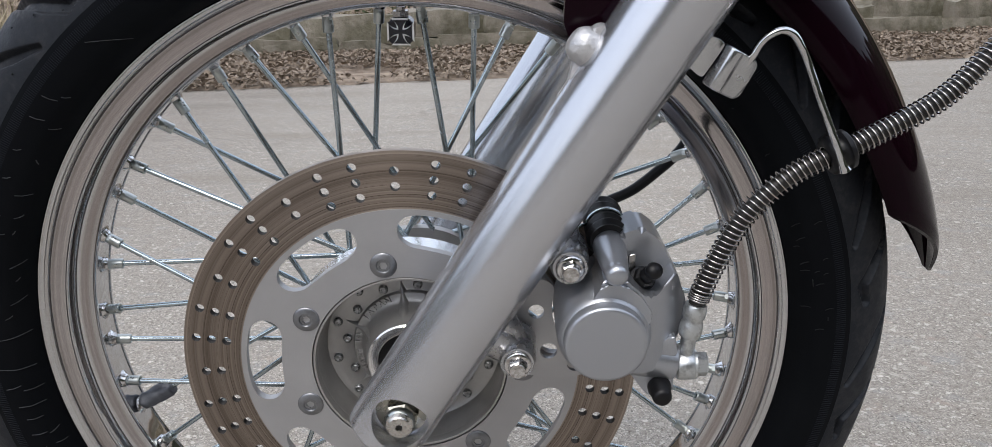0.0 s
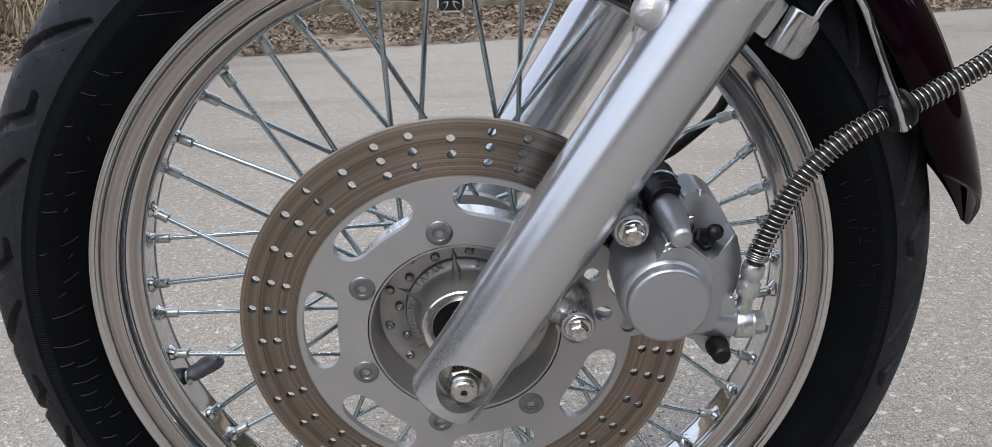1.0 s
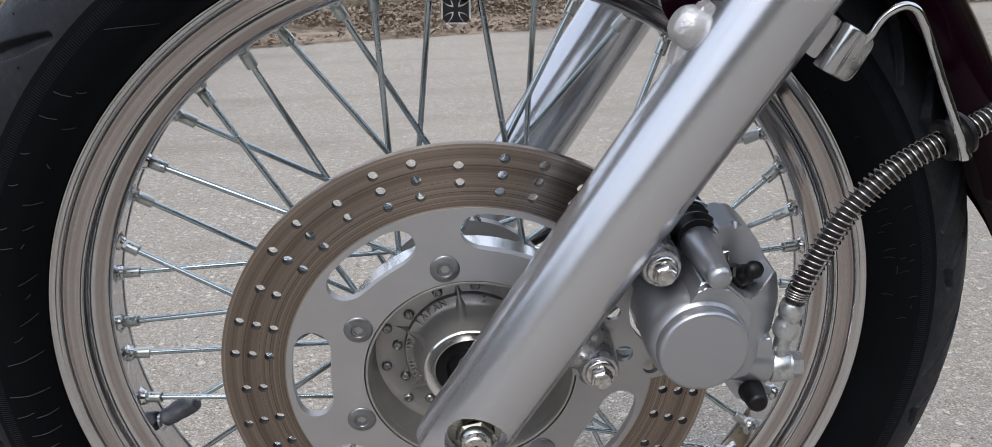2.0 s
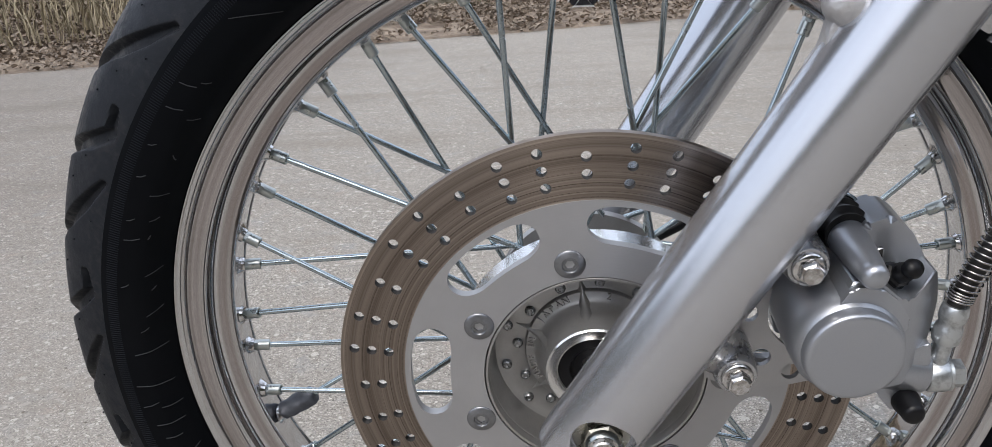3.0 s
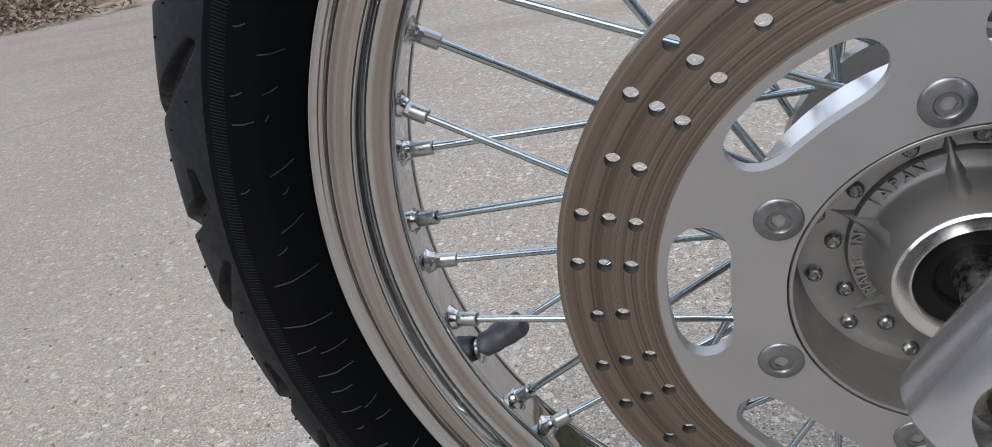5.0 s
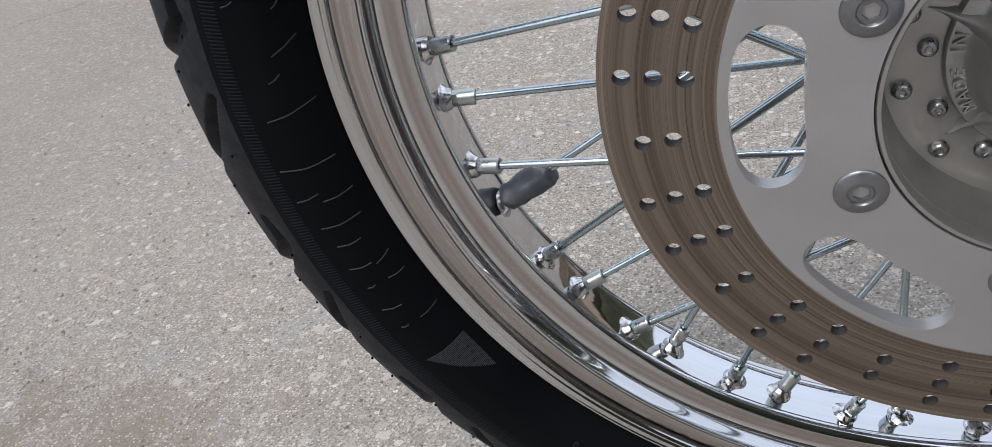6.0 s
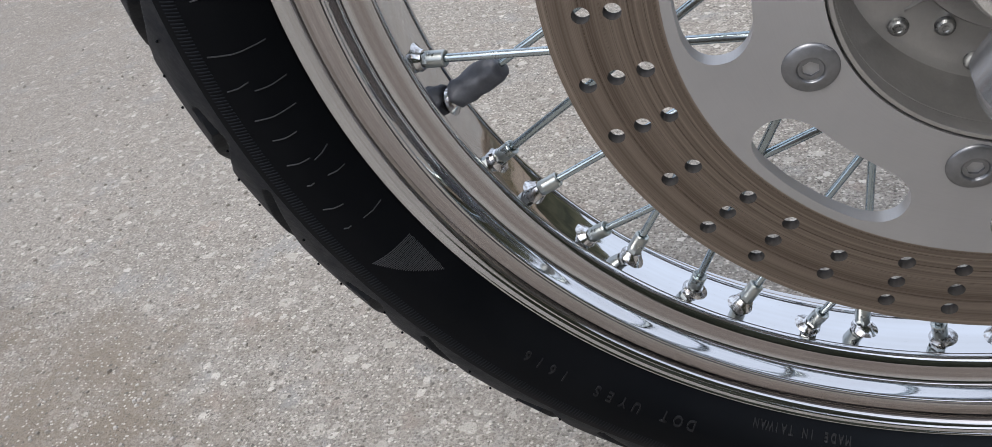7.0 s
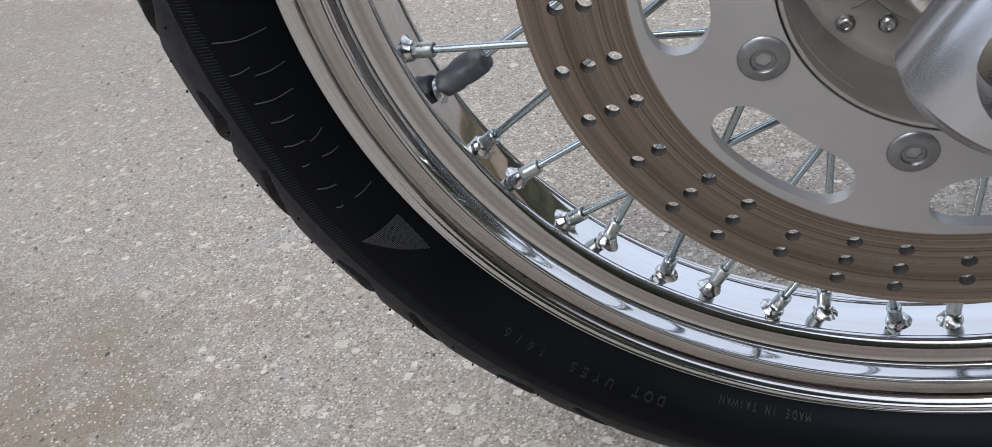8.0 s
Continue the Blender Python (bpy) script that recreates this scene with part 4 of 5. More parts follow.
def build_lugs():
    for name, c, s0, s1 in (("caliper_lug", (0.0998, 0.0928), 0.118, 0.166), ("caliper_lug", (0.0700, 0.0294), 0.050, 0.088)):
        a, b = FU * s0, FU * s1
        bm = bmesh.new()
        foot = (a + b) * 0.5
        rod(bm, (foot.x, -0.0980, foot.z), (c[0], -0.0935, c[1]), 0.0170, 32, 0.002, 0.0112)
        rod(bm, (b.x, -0.0980, b.z), (c[0] - 0.002, -0.0920, c[1] + 0.004), 0.0125, 32, 0.002, 0.0100)
        part(name, bm, "lug", leg, "", 60)
        bm = bmesh.new()
        lathe(bm, [(0.0780, 0.0), (0.0780, 0.0122), (0.0950, 0.0120), (0.1030, 0.0115), (0.1070, 0.0108), (0.1086, 0.0100), (0.1090, 0.0)], 36, (0, -1, 0), (c[0], 0, c[1]))
        part("lug_boss", bm, "lug", leg, "", 45)
        flange_bolt(c, 0.1090, bike)
    bm = bmesh.new()
    p0, p1 = FU * 0.240 + Vector((0, -0.104, 0)), Vector((0.0988, -0.1050, 0.2232))
    ax = p1 - p0
    n = ax.length
    nose = spline([(0, 0.0180, 0), (n * 0.35, 0.0140, 0), (n * 0.6, 0.0110, 0), (n * 0.82, 0.0104, 0), (n * 0.95, 0.0094, 0), (n + 0.0022, 0.0058, 0), (n + 0.0034, 0.0, 0)], 4)
    lathe(bm, [(p.x, max(p.y, 0.0)) for p in nose], 32, ax, p0)
    lug = part("mudguard_lug", bm, "weld", leg, "pale cast lug that holds the mudguard", 60)
    for name, out in (("weld_seam", [(0.0978, 0.2130), (0.0955, 0.2000), (0.0890, 0.1900), (0.0990, 0.1930), (0.1120, 0.2130)]), ("weld_seam", [(0.1060, 0.2290), (0.1120, 0.2312), (0.1165, 0.2300), (0.1240, 0.2250), (0.1120, 0.2150)])):
        bm = bmesh.new()
        slab(bm, rounded(out, 0.003, 4), -0.1090, -0.0980, 0.0030, 3)
        part(name, bm, "weld", lug, "rough weld fillet", 60)


build_lugs()


# ---- caliper ----
def build_caliper():
    C = (0.1201, 0.0548)
    bm = bmesh.new()
    slab(bm, rounded([(0.1080, 0.066), (0.1220, 0.0900), (0.1305, 0.1075), (0.1340, 0.1095), (0.1425, 0.1120), (0.1530, 0.1040), (0.1640, 0.0840), (0.1712, 0.0655), (0.1700, 0.0486), (0.1655, 0.0290), (0.1250, 0.0290), (0.1050, 0.0480)], 0.003, 3), -0.0940, -0.0640, 0.0030, 1)
    body = part("brake_caliper", bm, "caliper", bike, "grey painted single-piston brake caliper", 22)
    bm = bmesh.new()
    slab(bm, rounded([(0.1085, 0.0700), (0.1185, 0.0905), (0.1305, 0.0905), (0.1435, 0.0790), (0.1475, 0.0785), (0.1600, 0.0905), (0.1625, 0.0880), (0.1690, 0.0700), (0.1680, 0.0570), (0.1640, 0.0460), (0.1520, 0.0300), (0.1250, 0.0290), (0.1020, 0.0420)], 0.0022, 3), -0.1195, -0.0860, 0.0010, 1)
    for x in (0.1440, 0.1485, 0.1530, 0.1575, 0.1620, 0.1660):  # the face rolls off towards the rear
        bmesh.ops.bisect_plane(bm, geom=bm.verts[:] + bm.edges[:] + bm.faces[:], plane_co=(x, 0, 0), plane_no=(1, 0, 0))
    for v in bm.verts:
        if v.co.y < -0.1100 and v.co.x > 0.1400:
            v.co.y += 26.0 * (v.co.x - 0.1400) ** 2
    bmesh.ops.triangulate(bm, faces=bm.faces[:])
    part("front_housing", bm, "caliper", body, "", 16)
    bm = bmesh.new()
    slab(bm, rounded([(0.1175, 0.0885), (0.1068, 0.0700), (0.1085, 0.0520), (0.1385, 0.0520), (0.1475, 0.0690), (0.1400, 0.0808), (0.1305, 0.0885)], 0.003, 3), -0.1222, -0.1000, 0.0012, 2)
    part("web", bm, "caliper", body, "flat web between the slide pin and the cylinder", 22)
    bm = bmesh.new()
    slab(bm, rounded([(0.1330, 0.0320), (0.1450, 0.0140), (0.1520, 0.0070), (0.1625, 0.0090), (0.1650, 0.0210), (0.1560, 0.0360)], 0.006, 4), -0.1120, -0.0820, 0.004, 3)
    part("lower_arm", bm, "caliper", body, "", 50)
    bm = bmesh.new()
    lathe(bm, [(0.0680, 0.0), (0.0680, 0.0275), (0.1080, 0.0278), (0.1190, 0.0272), (0.1225, 0.0258), (0.1240, 0.0245), (0.1240, 0.0)], 72, (0, -1, 0), (C[0], 0, C[1]))
    part("cylinder", bm, "caliper", body, "", 40)
    bm = bmesh.new()
    lathe(bm, [(0.1225, 0.0), (0.1225, 0.0243), (0.1285, 0.0241), (0.1302, 0.0236), (0.1310, 0.0226), (0.1312, 0.0210), (0.1312, 0.0)], 72, (0, -1, 0), (C[0], 0, C[1]))
    part("piston_cover", bm, "caliper", body, "flat round grey cover", 50)
    # bridge over the edge of the disc and the inner half
    bm = bmesh.new()
    out = [polar(0.1525, a) for a in range(4, 32, 3)] + [polar(0.178, a) for a in range(30, 6, -3)]
    slab(bm, rounded([(p.x, p.z) for p in out], 0.003, 2), -0.0680, -0.0300, 0.002, 2)
    part("bridge", bm, "caliper", body, "", 40)
    bm = bmesh.new()
    out = [polar(0.105, a) for a in range(34, 8, -4)] + [polar(0.176, a) for a in range(8, 32, 4)]
    slab(bm, rounded([(p.x, p.z) for p in out], 0.006, 3), -0.0520, -0.0280, 0.003, 2)
    part("inner_half", bm, "caliper", body, "", 40)
    # slide pin and rubber boot
    bm = bmesh.new()
    lathe(bm, [(0.0700, 0.0), (0.0700, 0.0100), (0.0880, 0.0100), (0.0890, 0.0097), (0.1100, 0.0082), (0.1240, 0.0068), (0.1262, 0.0063), (0.1268, 0.0066), (0.1290, 0.0064), (0.1308, 0.0054), (0.1320, 0.0036), (0.1325, 0.0)], 32, (0, -1, 0), (0.1242, 0, 0.0980))
    part("slide_pin", bm, "caliper", body, "slide pin housing with a rounded tip", 50)
    bm = bmesh.new()
    prof = [(0.0400, 0.0), (0.0400, 0.0104)]
    for k in range(5):
        prof += [(0.0436 + k * 0.0092, 0.0126), (0.0450 + k * 0.0092, 0.0128), (0.0482 + k * 0.0092, 0.0110)]
    lathe(bm, prof + [(0.0880, 0.0112), (0.0888, 0.0)], 36, (0, -1, 0), (0.1240, 0, 0.1003))
    boot = part("pin_boot", bm, "black", body, "black rubber bellows", 50)
    bm = bmesh.new()
    arc = [Vector((0.1242, -0.0665, 0.1008)) + Vector((math.cos(radians(a)), 0, math.sin(radians(a)))) * 0.0124 for a in range(-20, 201, 10)]
    sweep(bm, [Vector((0.100, -0.0760, 0.0990)), Vector((0.108, -0.0740, 0.1050))] + [p for p in arc[::-1] if p.z > 0.1010], 0.0011, 8)
    part("spring_clip", bm, "zinc", boot, "bent wire clip")
    bm = bmesh.new()
    slab(bm, rounded([(0.1345, 0.0850), (0.1345, 0.0965), (0.1385, 0.0975), (0.1390, 0.0850)], 0.001, 2), -0.0985, -0.0960, 0.0004, 1)
    part("pad_spring", bm, "spring", body, "thin folded steel pad spring", 30)
    # bleed nipple
    d = Vector((0.26, -0.70, 0.66)).normalized()
    base = Vector((0.1420, -0.1010, 0.0815))
    bm = bmesh.new()
    hexagon(bm, base, d, 0.0115, 0.0, 0.0090, 0.001)
    lathe(bm, [(0, 0.0080), (0.0030, 0.0080), (0.0036, 0.0060)], 24, d, base)
    bleed = part("bleed_nipple", bm, "black", body, "black bleed nipple", 30)
    bm = bmesh.new()
    lathe(bm, [(0.0085, 0.0046), (0.0130, 0.0050), (0.0150, 0.0036), (0.0165, 0.0046), (0.0195, 0.0050), (0.0220, 0.0040), (0.0232, 0.0)], 24, d, base)
    part("dust_cap", bm, "black", bleed, "small rubber dust cap", 60)
    bm = bmesh.new()
    lathe(bm, [(0.1110, 0.0), (0.1110, 0.0072), (0.1150, 0.0071), (0.1165, 0.0064), (0.1238, 0.0058), (0.1258, 0.0047), (0.1264, 0.0030), (0.1264, 0.0)], 32, (0, -1, 0), (0.1555, 0, 0.0160))
    part("end_cap", bm, "black", body, "black rubber end cap", 50)
    # banjo joint
    bm = bmesh.new()
    rod(bm, (0.1400, -0.1030, 0.0330), (0.1660, -0.1055, 0.0290), 0.0130, 32, 0.001, 0.0108)
    slab(bm, rounded([(0.1400, 0.0360), (0.1440, 0.0405), (0.1605, 0.0505), (0.1632, 0.0500), (0.1650, 0.0380), (0.1500, 0.0300)], 0.002, 3), -0.1130, -0.0900, 0.0020, 2)
    part("hose_port", bm, "caliper", body, "rounded block that takes the hose", 40)
    bm = bmesh.new()
    ax = Vector((1, -0.03, 0.03)).normalized()
    o = Vector((0.1660, -0.1055, 0.0275))
    lathe(bm, [(0, 0.0), (0, 0.0085), (0.0010, 0.0092), (0.0095, 0.0092), (0.0105, 0.0085), (0.0105, 0.0)], 36, ax, o)
    rod(bm, o + ax * 0.0052 + Vector((0, 0, 0.006)), (0.1728, -0.1062, 0.0560), 0.0046, 20)
    banjo = part("banjo_fitting", bm, "banjo", bike, "plated banjo fitting on the brake hose", 40)
    bm = bmesh.new()
    lathe(bm, [(0.0105, 0.0), (0.0105, 0.0088), (0.0120, 0.0088), (0.0120, 0.0)], 32, ax, o)
    hexagon(bm, o, ax, 0.0130, 0.0120, 0.0185, 0.0008, radians(10))
    part("banjo_bolt", bm, "banjo", banjo, "hexagon banjo bolt", 25)
    bm = bmesh.new()
    f0, f1 = Vector((0.1722, -0.1062, 0.0480)), Vector((0.1748, -0.1065, 0.0700))
    lathe(bm, [(0, 0.0), (0, 0.0062), (0.001, 0.0066), (0.0040, 0.0070), (0.0085, 0.0067), (0.0100, 0.0058), (0.0120, 0.0058), (0.0132, 0.0067), (0.0170, 0.0069), (0.0205, 0.0064), (0.0215, 0.0058), (0.0215, 0.0)], 32, f1 - f0, f0)
    part("ferrule", bm, "banjo", banjo, "crimped ferrule", 40)
    return body


caliper = build_caliper()


def build_hose():
    path = spline([(0.1745, -0.1064, 0.0685), (0.1772, -0.1065, 0.0790), (0.1840, -0.1070, 0.0980), (0.1948, -0.1080, 0.1225), (0.2095, -0.1080, 0.1405), (0.2235, -0.1070, 0.1513), (0.2374, -0.1060, 0.1588), (0.2521, -0.1040, 0.1650), (0.2695, -0.1010, 0.1734), (0.2897, -0.0980, 0.1833), (0.3064, -0.0950, 0.1945), (0.3230, -0.0920, 0.2120), (0.3480, -0.0880, 0.2420)], 12)
    bm = bmesh.new()
    sweep(bm, path, 0.0046, 16)
    hose = part("brake_hose", bm, "hose", bike, "black brake hose wrapped in a steel spring", 60)
    # spring guard
    cum = [0.0]
    for a, b in zip(path, path[1:]):
        cum.append(cum[-1] + (b - a).length)
    total = cum[-1]
    pts, s, ph = [], 0.004, 0.0
    px = [[p[i] for p in path] for i in range(3)]

    def at(v):
        return Vector([float(np.interp(v, cum, c)) for c in px])
    while s < total - 0.002:
        t = (at(min(s + 0.001, total)) - at(max(s - 0.001, 0))).normalized()
        side = t.cross(Vector((0, 1, 0))).normalized()
        up = t.cross(side)
        pts.append(at(s) + (side * math.cos(ph) + up * math.sin(ph)) * 0.0062)
        pitch = 0.0014 if s < 0.009 else 0.0033
        ph += 2 * math.pi / 14
        s += pitch / 14
    bm = bmesh.new()
    sweep(bm, pts, 0.00060, 6)
    part("spring_guard", bm, "spring", hose, "coiled steel spring guard", 180)
    k = min(range(len(path)), key=lambda i: (path[i] - Vector((0.2440, -0.105, 0.1618))).length)
    t = (path[k + 2] - path[k - 2]).normalized()
    bm = bmesh.new()
    lathe(bm, [(-0.0072, 0.0060), (-0.0072, 0.0092), (-0.0058, 0.0112), (-0.0036, 0.0114), (-0.0024, 0.0094), (0.0024, 0.0094), (0.0036, 0.0114), (0.0058, 0.0112), (0.0072, 0.0092), (0.0072, 0.0060)], 32, t, path[k])
    part("grommet", bm, "black", hose, "black rubber grommet", 60)


build_hose()


def build_hose_bracket():
    bm = bmesh.new()
    slab(bm, rounded([(0.1450, 0.1985), (0.1560, 0.2080), (0.1595, 0.2088), (0.1625, 0.2056), (0.1668, 0.2030), (0.1776, 0.2206), (0.1735, 0.2242), (0.1690, 0.2246), (0.1600, 0.2290)], 0.002, 3), -0.1050, -0.1020, 0.0010, 2)
    tab = part("hose_bracket", bm, "bracket", bike, "folded steel bracket on the fork leg", 40)
    bm = bmesh.new()
    u = Vector((0.0099, 0.0200)).normalized()
    w = Vector((0.0192, -0.0105)).normalized()
    p0 = Vector((0.1676, 0.1998))
    # a rolled edge beside the tab, then a plate with rounded corners
    roll = [(0.0056 - 0.0056 * math.cos(radians(a)), -0.1035 - 0.0062 * math.sin(radians(a))) for a in range(-40, 141, 15)]
    plate = [(0.0105, -0.1071), (0.0112, -0.1068), (0.0140, -0.1056), (0.0180, -0.1038), (0.0195, -0.1031), (0.0205, -0.1027), (0.0213, -0.1023), (0.0218, -0.1021), (0.0220, -0.1020)]
    prof = roll + plate
    low = [(a, b + 0.0016) for a, b in prof]

    def trim(a):
        return 0.0045 * (1 - math.sqrt(max(0.0, 1 - (max(0.0, a - 0.0175) / 0.0045) ** 2)))
    rows = []
    for f in (0.0, 0.02, 0.05, 0.5, 0.95, 0.98, 1.0):
        edge = 0.0010 if f in (0.0, 1.0) else 0.0003 if f in (0.02, 0.98) else 0.0
        rows.append([[bm.verts.new((p0.x + w.x * a + u.x * (trim(a) + f * (0.0240 - 2 * trim(a))), b + (edge if q is prof else 0), p0.y + w.y * a + u.y * (trim(a) + f * (0.0240 - 2 * trim(a))))) for a, b in q] for q in (prof, low)])
    n = len(prof)
    for i in range(n - 1):
        for q in (0, 1):
            for a, b in zip(rows, rows[1:]):
                bm.faces.new((a[q][i], a[q][i + 1], b[q][i + 1], b[q][i]))
        for s in (0, -1):
            bm.faces.new((rows[s][0][i], rows[s][0][i + 1], rows[s][1][i + 1], rows[s][1][i]))
    for i in (0, n - 1):
        for a, b in zip(rows, rows[1:]):
            bm.faces.new((a[0][i], b[0][i], b[1][i], a[1][i]))
    part("folded_clamp", bm, "bracket", tab, "folded plated clamp with a rolled edge", 45)
    bm = bmesh.new()
    pts = spline([(0.1880, -0.1000, 0.2060), (0.1919, -0.1040, 0.2133), (0.1950, -0.1045, 0.2200), (0.1992, -0.1050, 0.2251), (0.2056, -0.1050, 0.2280), (0.2119, -0.1050, 0.2263), (0.2170, -0.1050, 0.2198), (0.2224, -0.1060, 0.2094), (0.2297, -0.1120, 0.1905), (0.2364, -0.1165, 0.1744), (0.2425, -0.1185, 0.1599), (0.2448, -0.1185, 0.1557)], 8)
    sweep(bm, pts, [0.0021] * (len(pts) - 10) + [0.0021 + 0.00012 * k for k in range(10)], 14)
    part("support_rod", bm, "chrome", tab, "bent chrome support rod", 60)


build_hose_bracket()


# ---- mudguard, far side cable ----
def build_mudguard():
    bm = bmesh.new()
    rings = []
    A = np.concatenate([np.linspace(6.8, 20, 20), np.linspace(22, 118, 50)])
    for a in A:
        grow = min(1.0, max(0.0, (a - 6.8) / 13.0)) ** 1.1
        tail = 0.0048 * max(0.0, 1 - (a - 6.8) / 20)
        ring = []
        for k in range(33):
            f = (k / 16 - 1)
            ph = f * (4 + 78 * grow)
            y = 0.066 * math.sin(radians(ph))
            r = 0.3150 + tail + 0.0440 * math.cos(radians(ph))
            if abs(f) > 0.86:
                r -= (abs(f) - 0.86) * 0.03 * grow
            r += 0.0022 * math.exp(-(f / 0.08) ** 2)
            ring.append((a, r, y))
        rings.append(ring)
    for inset in (0.0, 0.0022):
        vs = [[bm.verts.new(polar(r - inset, a, y * (1 - inset * 14))) for a, r, y in ring] for ring in rings]
        for i in range(len(vs) - 1):
            for k in range(32):
                bm.faces.new((vs[i][k], vs[i + 1][k], vs[i + 1][k + 1], vs[i][k + 1]))
        if inset == 0:
            outer = vs
    for k in range(32):
        for i in (0, -1):
            bm.faces.new((outer[i][k], outer[i][k + 1], vs[i][k + 1], vs[i][k]))
    for i in range(len(vs) - 1):
        for k in (0, -1):
            bm.faces.new((outer[i][k], outer[i + 1][k], vs[i + 1][k], vs[i][k]))
    guard = part("front_mudguard", bm, "paint", bike, "glossy black-cherry front mudguard with a pointed tail", 60)
    bm = bmesh.new()
    tab = [Vector((0.1035, 0, 0.2130)), Vector((0.0935, 0, 0.2250)), Vector((0.0940, 0, 0.2440)), Vector((0.1160, 0, 0.3230)), polar(0.345, 52.0), polar(0.270, 55.0), polar(0.242, 60.0)]
    slab(bm, rounded([(p.x, p.z) for p in tab], 0.009, 5), -0.0860, -0.0790, 0.002, 2)
    part("mounting_tab", bm, "paint", guard, "", 40)
    bm = bmesh.new()
    slab(bm, rounded([(p.x, p.z) for p in tab], 0.009, 5), 0.0690, 0.0730, 0.001, 2)
    part("mounting_tab", bm, "paint", guard, "", 40)


build_mudguard()
bm = bmesh.new()
sweep(bm, spline([(0.045, 0.070, 0.020), (0.1168, 0.090, 0.0472), (0.1441, 0.090, 0.0581), (0.1636, 0.090, 0.0677), (0.1824, 0.090, 0.0836), (0.1953, 0.090, 0.0966), (0.2040, 0.090, 0.1110), (0.220, 0.092, 0.150), (0.232, 0.095, 0.21), (0.25, 0.10, 0.30)], 8), 0.0042, 12)
part("speedometer_cable", bm, "black", bike, "black sheathed speedometer cable", 60)


# ---- valve with its cap ----
def build_valve():
    a, c = 91.0, polar(0.2093, 91.0)
    u = polar(1, a)
    bm = bmesh.new()
    rod(bm, u * 0.224, u * 0.213, 0.0030, 16)
    hexagon(bm, u * 0.2215, -u, 0.0095, 0.0, 0.0045, 0.0006)
    valve = part("tyre_valve", bm, "spring", bike, "brownish steel tyre valve stem", 30)
    for k in range(4):
        bm = bmesh.new()
        lathe(bm, [(k * 0.0011, 0.0030), (k * 0.0011 + 0.0004, 0.0036), (k * 0.0011 + 0.0008, 0.0030)], 16, -u, u * 0.2168)
        part("thread", bm, "bolt", valve)
    bm = bmesh.new()
    h = 0.0086
    oct_ = [(c.x + x * h, c.z + z * h) for x, z in ((-1, -0.55), (-0.55, -1), (0.55, -1), (1, -0.55), (1, 0.55), (0.55, 1), (-0.55, 1), (-1, 0.55))]
    slab(bm, rounded(oct_, 0.0015, 3), -0.0065, 0.0060, 0.0008, 2)
    cap = part("valve_cap", bm, "enamel", valve, "black valve cap with a white-edged cross", 40)

    def cross(s, arm, waist, y0, y1, name, material):
        pts = []
        for q in range(4):
            t = radians(90 * q)
            flank = [(waist + (s - waist) * f, waist + (arm - waist) * f ** 2.2) for f in (0.0, 0.3, 0.55, 0.75, 0.9, 1.0)]
            for x, z in flank + [(x, -z) for x, z in flank[::-1]]:
                pts.append((c.x + x * math.cos(t) + z * math.sin(t), c.z - x * math.sin(t) + z * math.cos(t)))
        b = bmesh.new()
        slab(b, pts, y0, y1)
        part(name, b, material, cap, "", 0)
    cross(0.0085, 0.0061, 0.0022, -0.0072, -0.0060, "cross_edge", "white")
    cross(0.0073, 0.0046, 0.0012, -0.0076, -0.0068, "cross_face", "enamel")


build_valve()


# ---- writing ----
def glyph(ch, size, m, material, name, parent, thick=0.0004):
    cu = bpy.data.curves.new("glyph", "FONT")
    cu.body, cu.size, cu.extrude = ch, size, thick
    cu.align_x = "CENTER"
    tmp = new("glyph", cu)
    me = bpy.data.meshes.new_from_object(tmp.evaluated_get(bpy.context.evaluated_depsgraph_get()))
    bpy.data.objects.remove(tmp)
    bpy.data.curves.remove(cu)
    me.transform(m)
    me.materials.clear()
    me.materials.append(M[material])
    ob = place(name, me, parent)
    return ob


def arc_text(text, r, start, step, size, y, material, parent, flip=1, thick=0.0004, hug=False):
    """Letters round the axle, their tops pointing outwards, read clockwise from the start angle."""
    for i, ch in enumerate(text):
        if ch == " ":
            continue
        a = start - step * i
        p = polar(r, a, y)
        letter = glyph(ch, size, Matrix.Translation(p) @ Matrix.Rotation(-radians(a - 90), 4, "Y") @ Matrix.Rotation(radians(90), 4, "X"), material, "raised_letter", parent, thick)
        if hug:
            for v in letter.data.vertices:
                v.co.y = skin(math.hypot(v.co.x, v.co.z)) + (v.co.y - y)


arc_text("MADE", 0.0354, 207.0, 6.9, 0.0060, -0.0377, "cast", hub, thick=0.0008)
arc_text("IN", 0.0358, 174.0, 6.0, 0.0060, -0.0377, "cast", hub, thick=0.0008)
arc_text("JAPAN", 0.0366, 144.5, 7.4, 0.0062, -0.0376, "cast", hub, thick=0.0008)
arc_text("2", 0.0366, 75.6, 9.0, 0.0060, -0.0376, "cast", hub, thick=0.0008)
arc_text("MADE IN TAIWAN", 0.2588, 258.6, 0.735, 0.0036, skin(0.2600) + 0.0002, "letter", tyre, thick=0.0009, hug=True)
arc_text("1616", 0.2662, 228.3, 1.50, 0.0062, skin(0.2680) + 0.0001, "letter", tyre, thick=0.0009, hug=True)
arc_text("UYES", 0.2658, 236.6, 1.50, 0.0062, skin(0.2680) + 0.0001, "letter", tyre, thick=0.0009, hug=True)
arc_text("DOT", 0.2650, 242.6, 1.45, 0.0062, skin(0.2670) + 0.0001, "letter", tyre, thick=0.0009, hug=True)


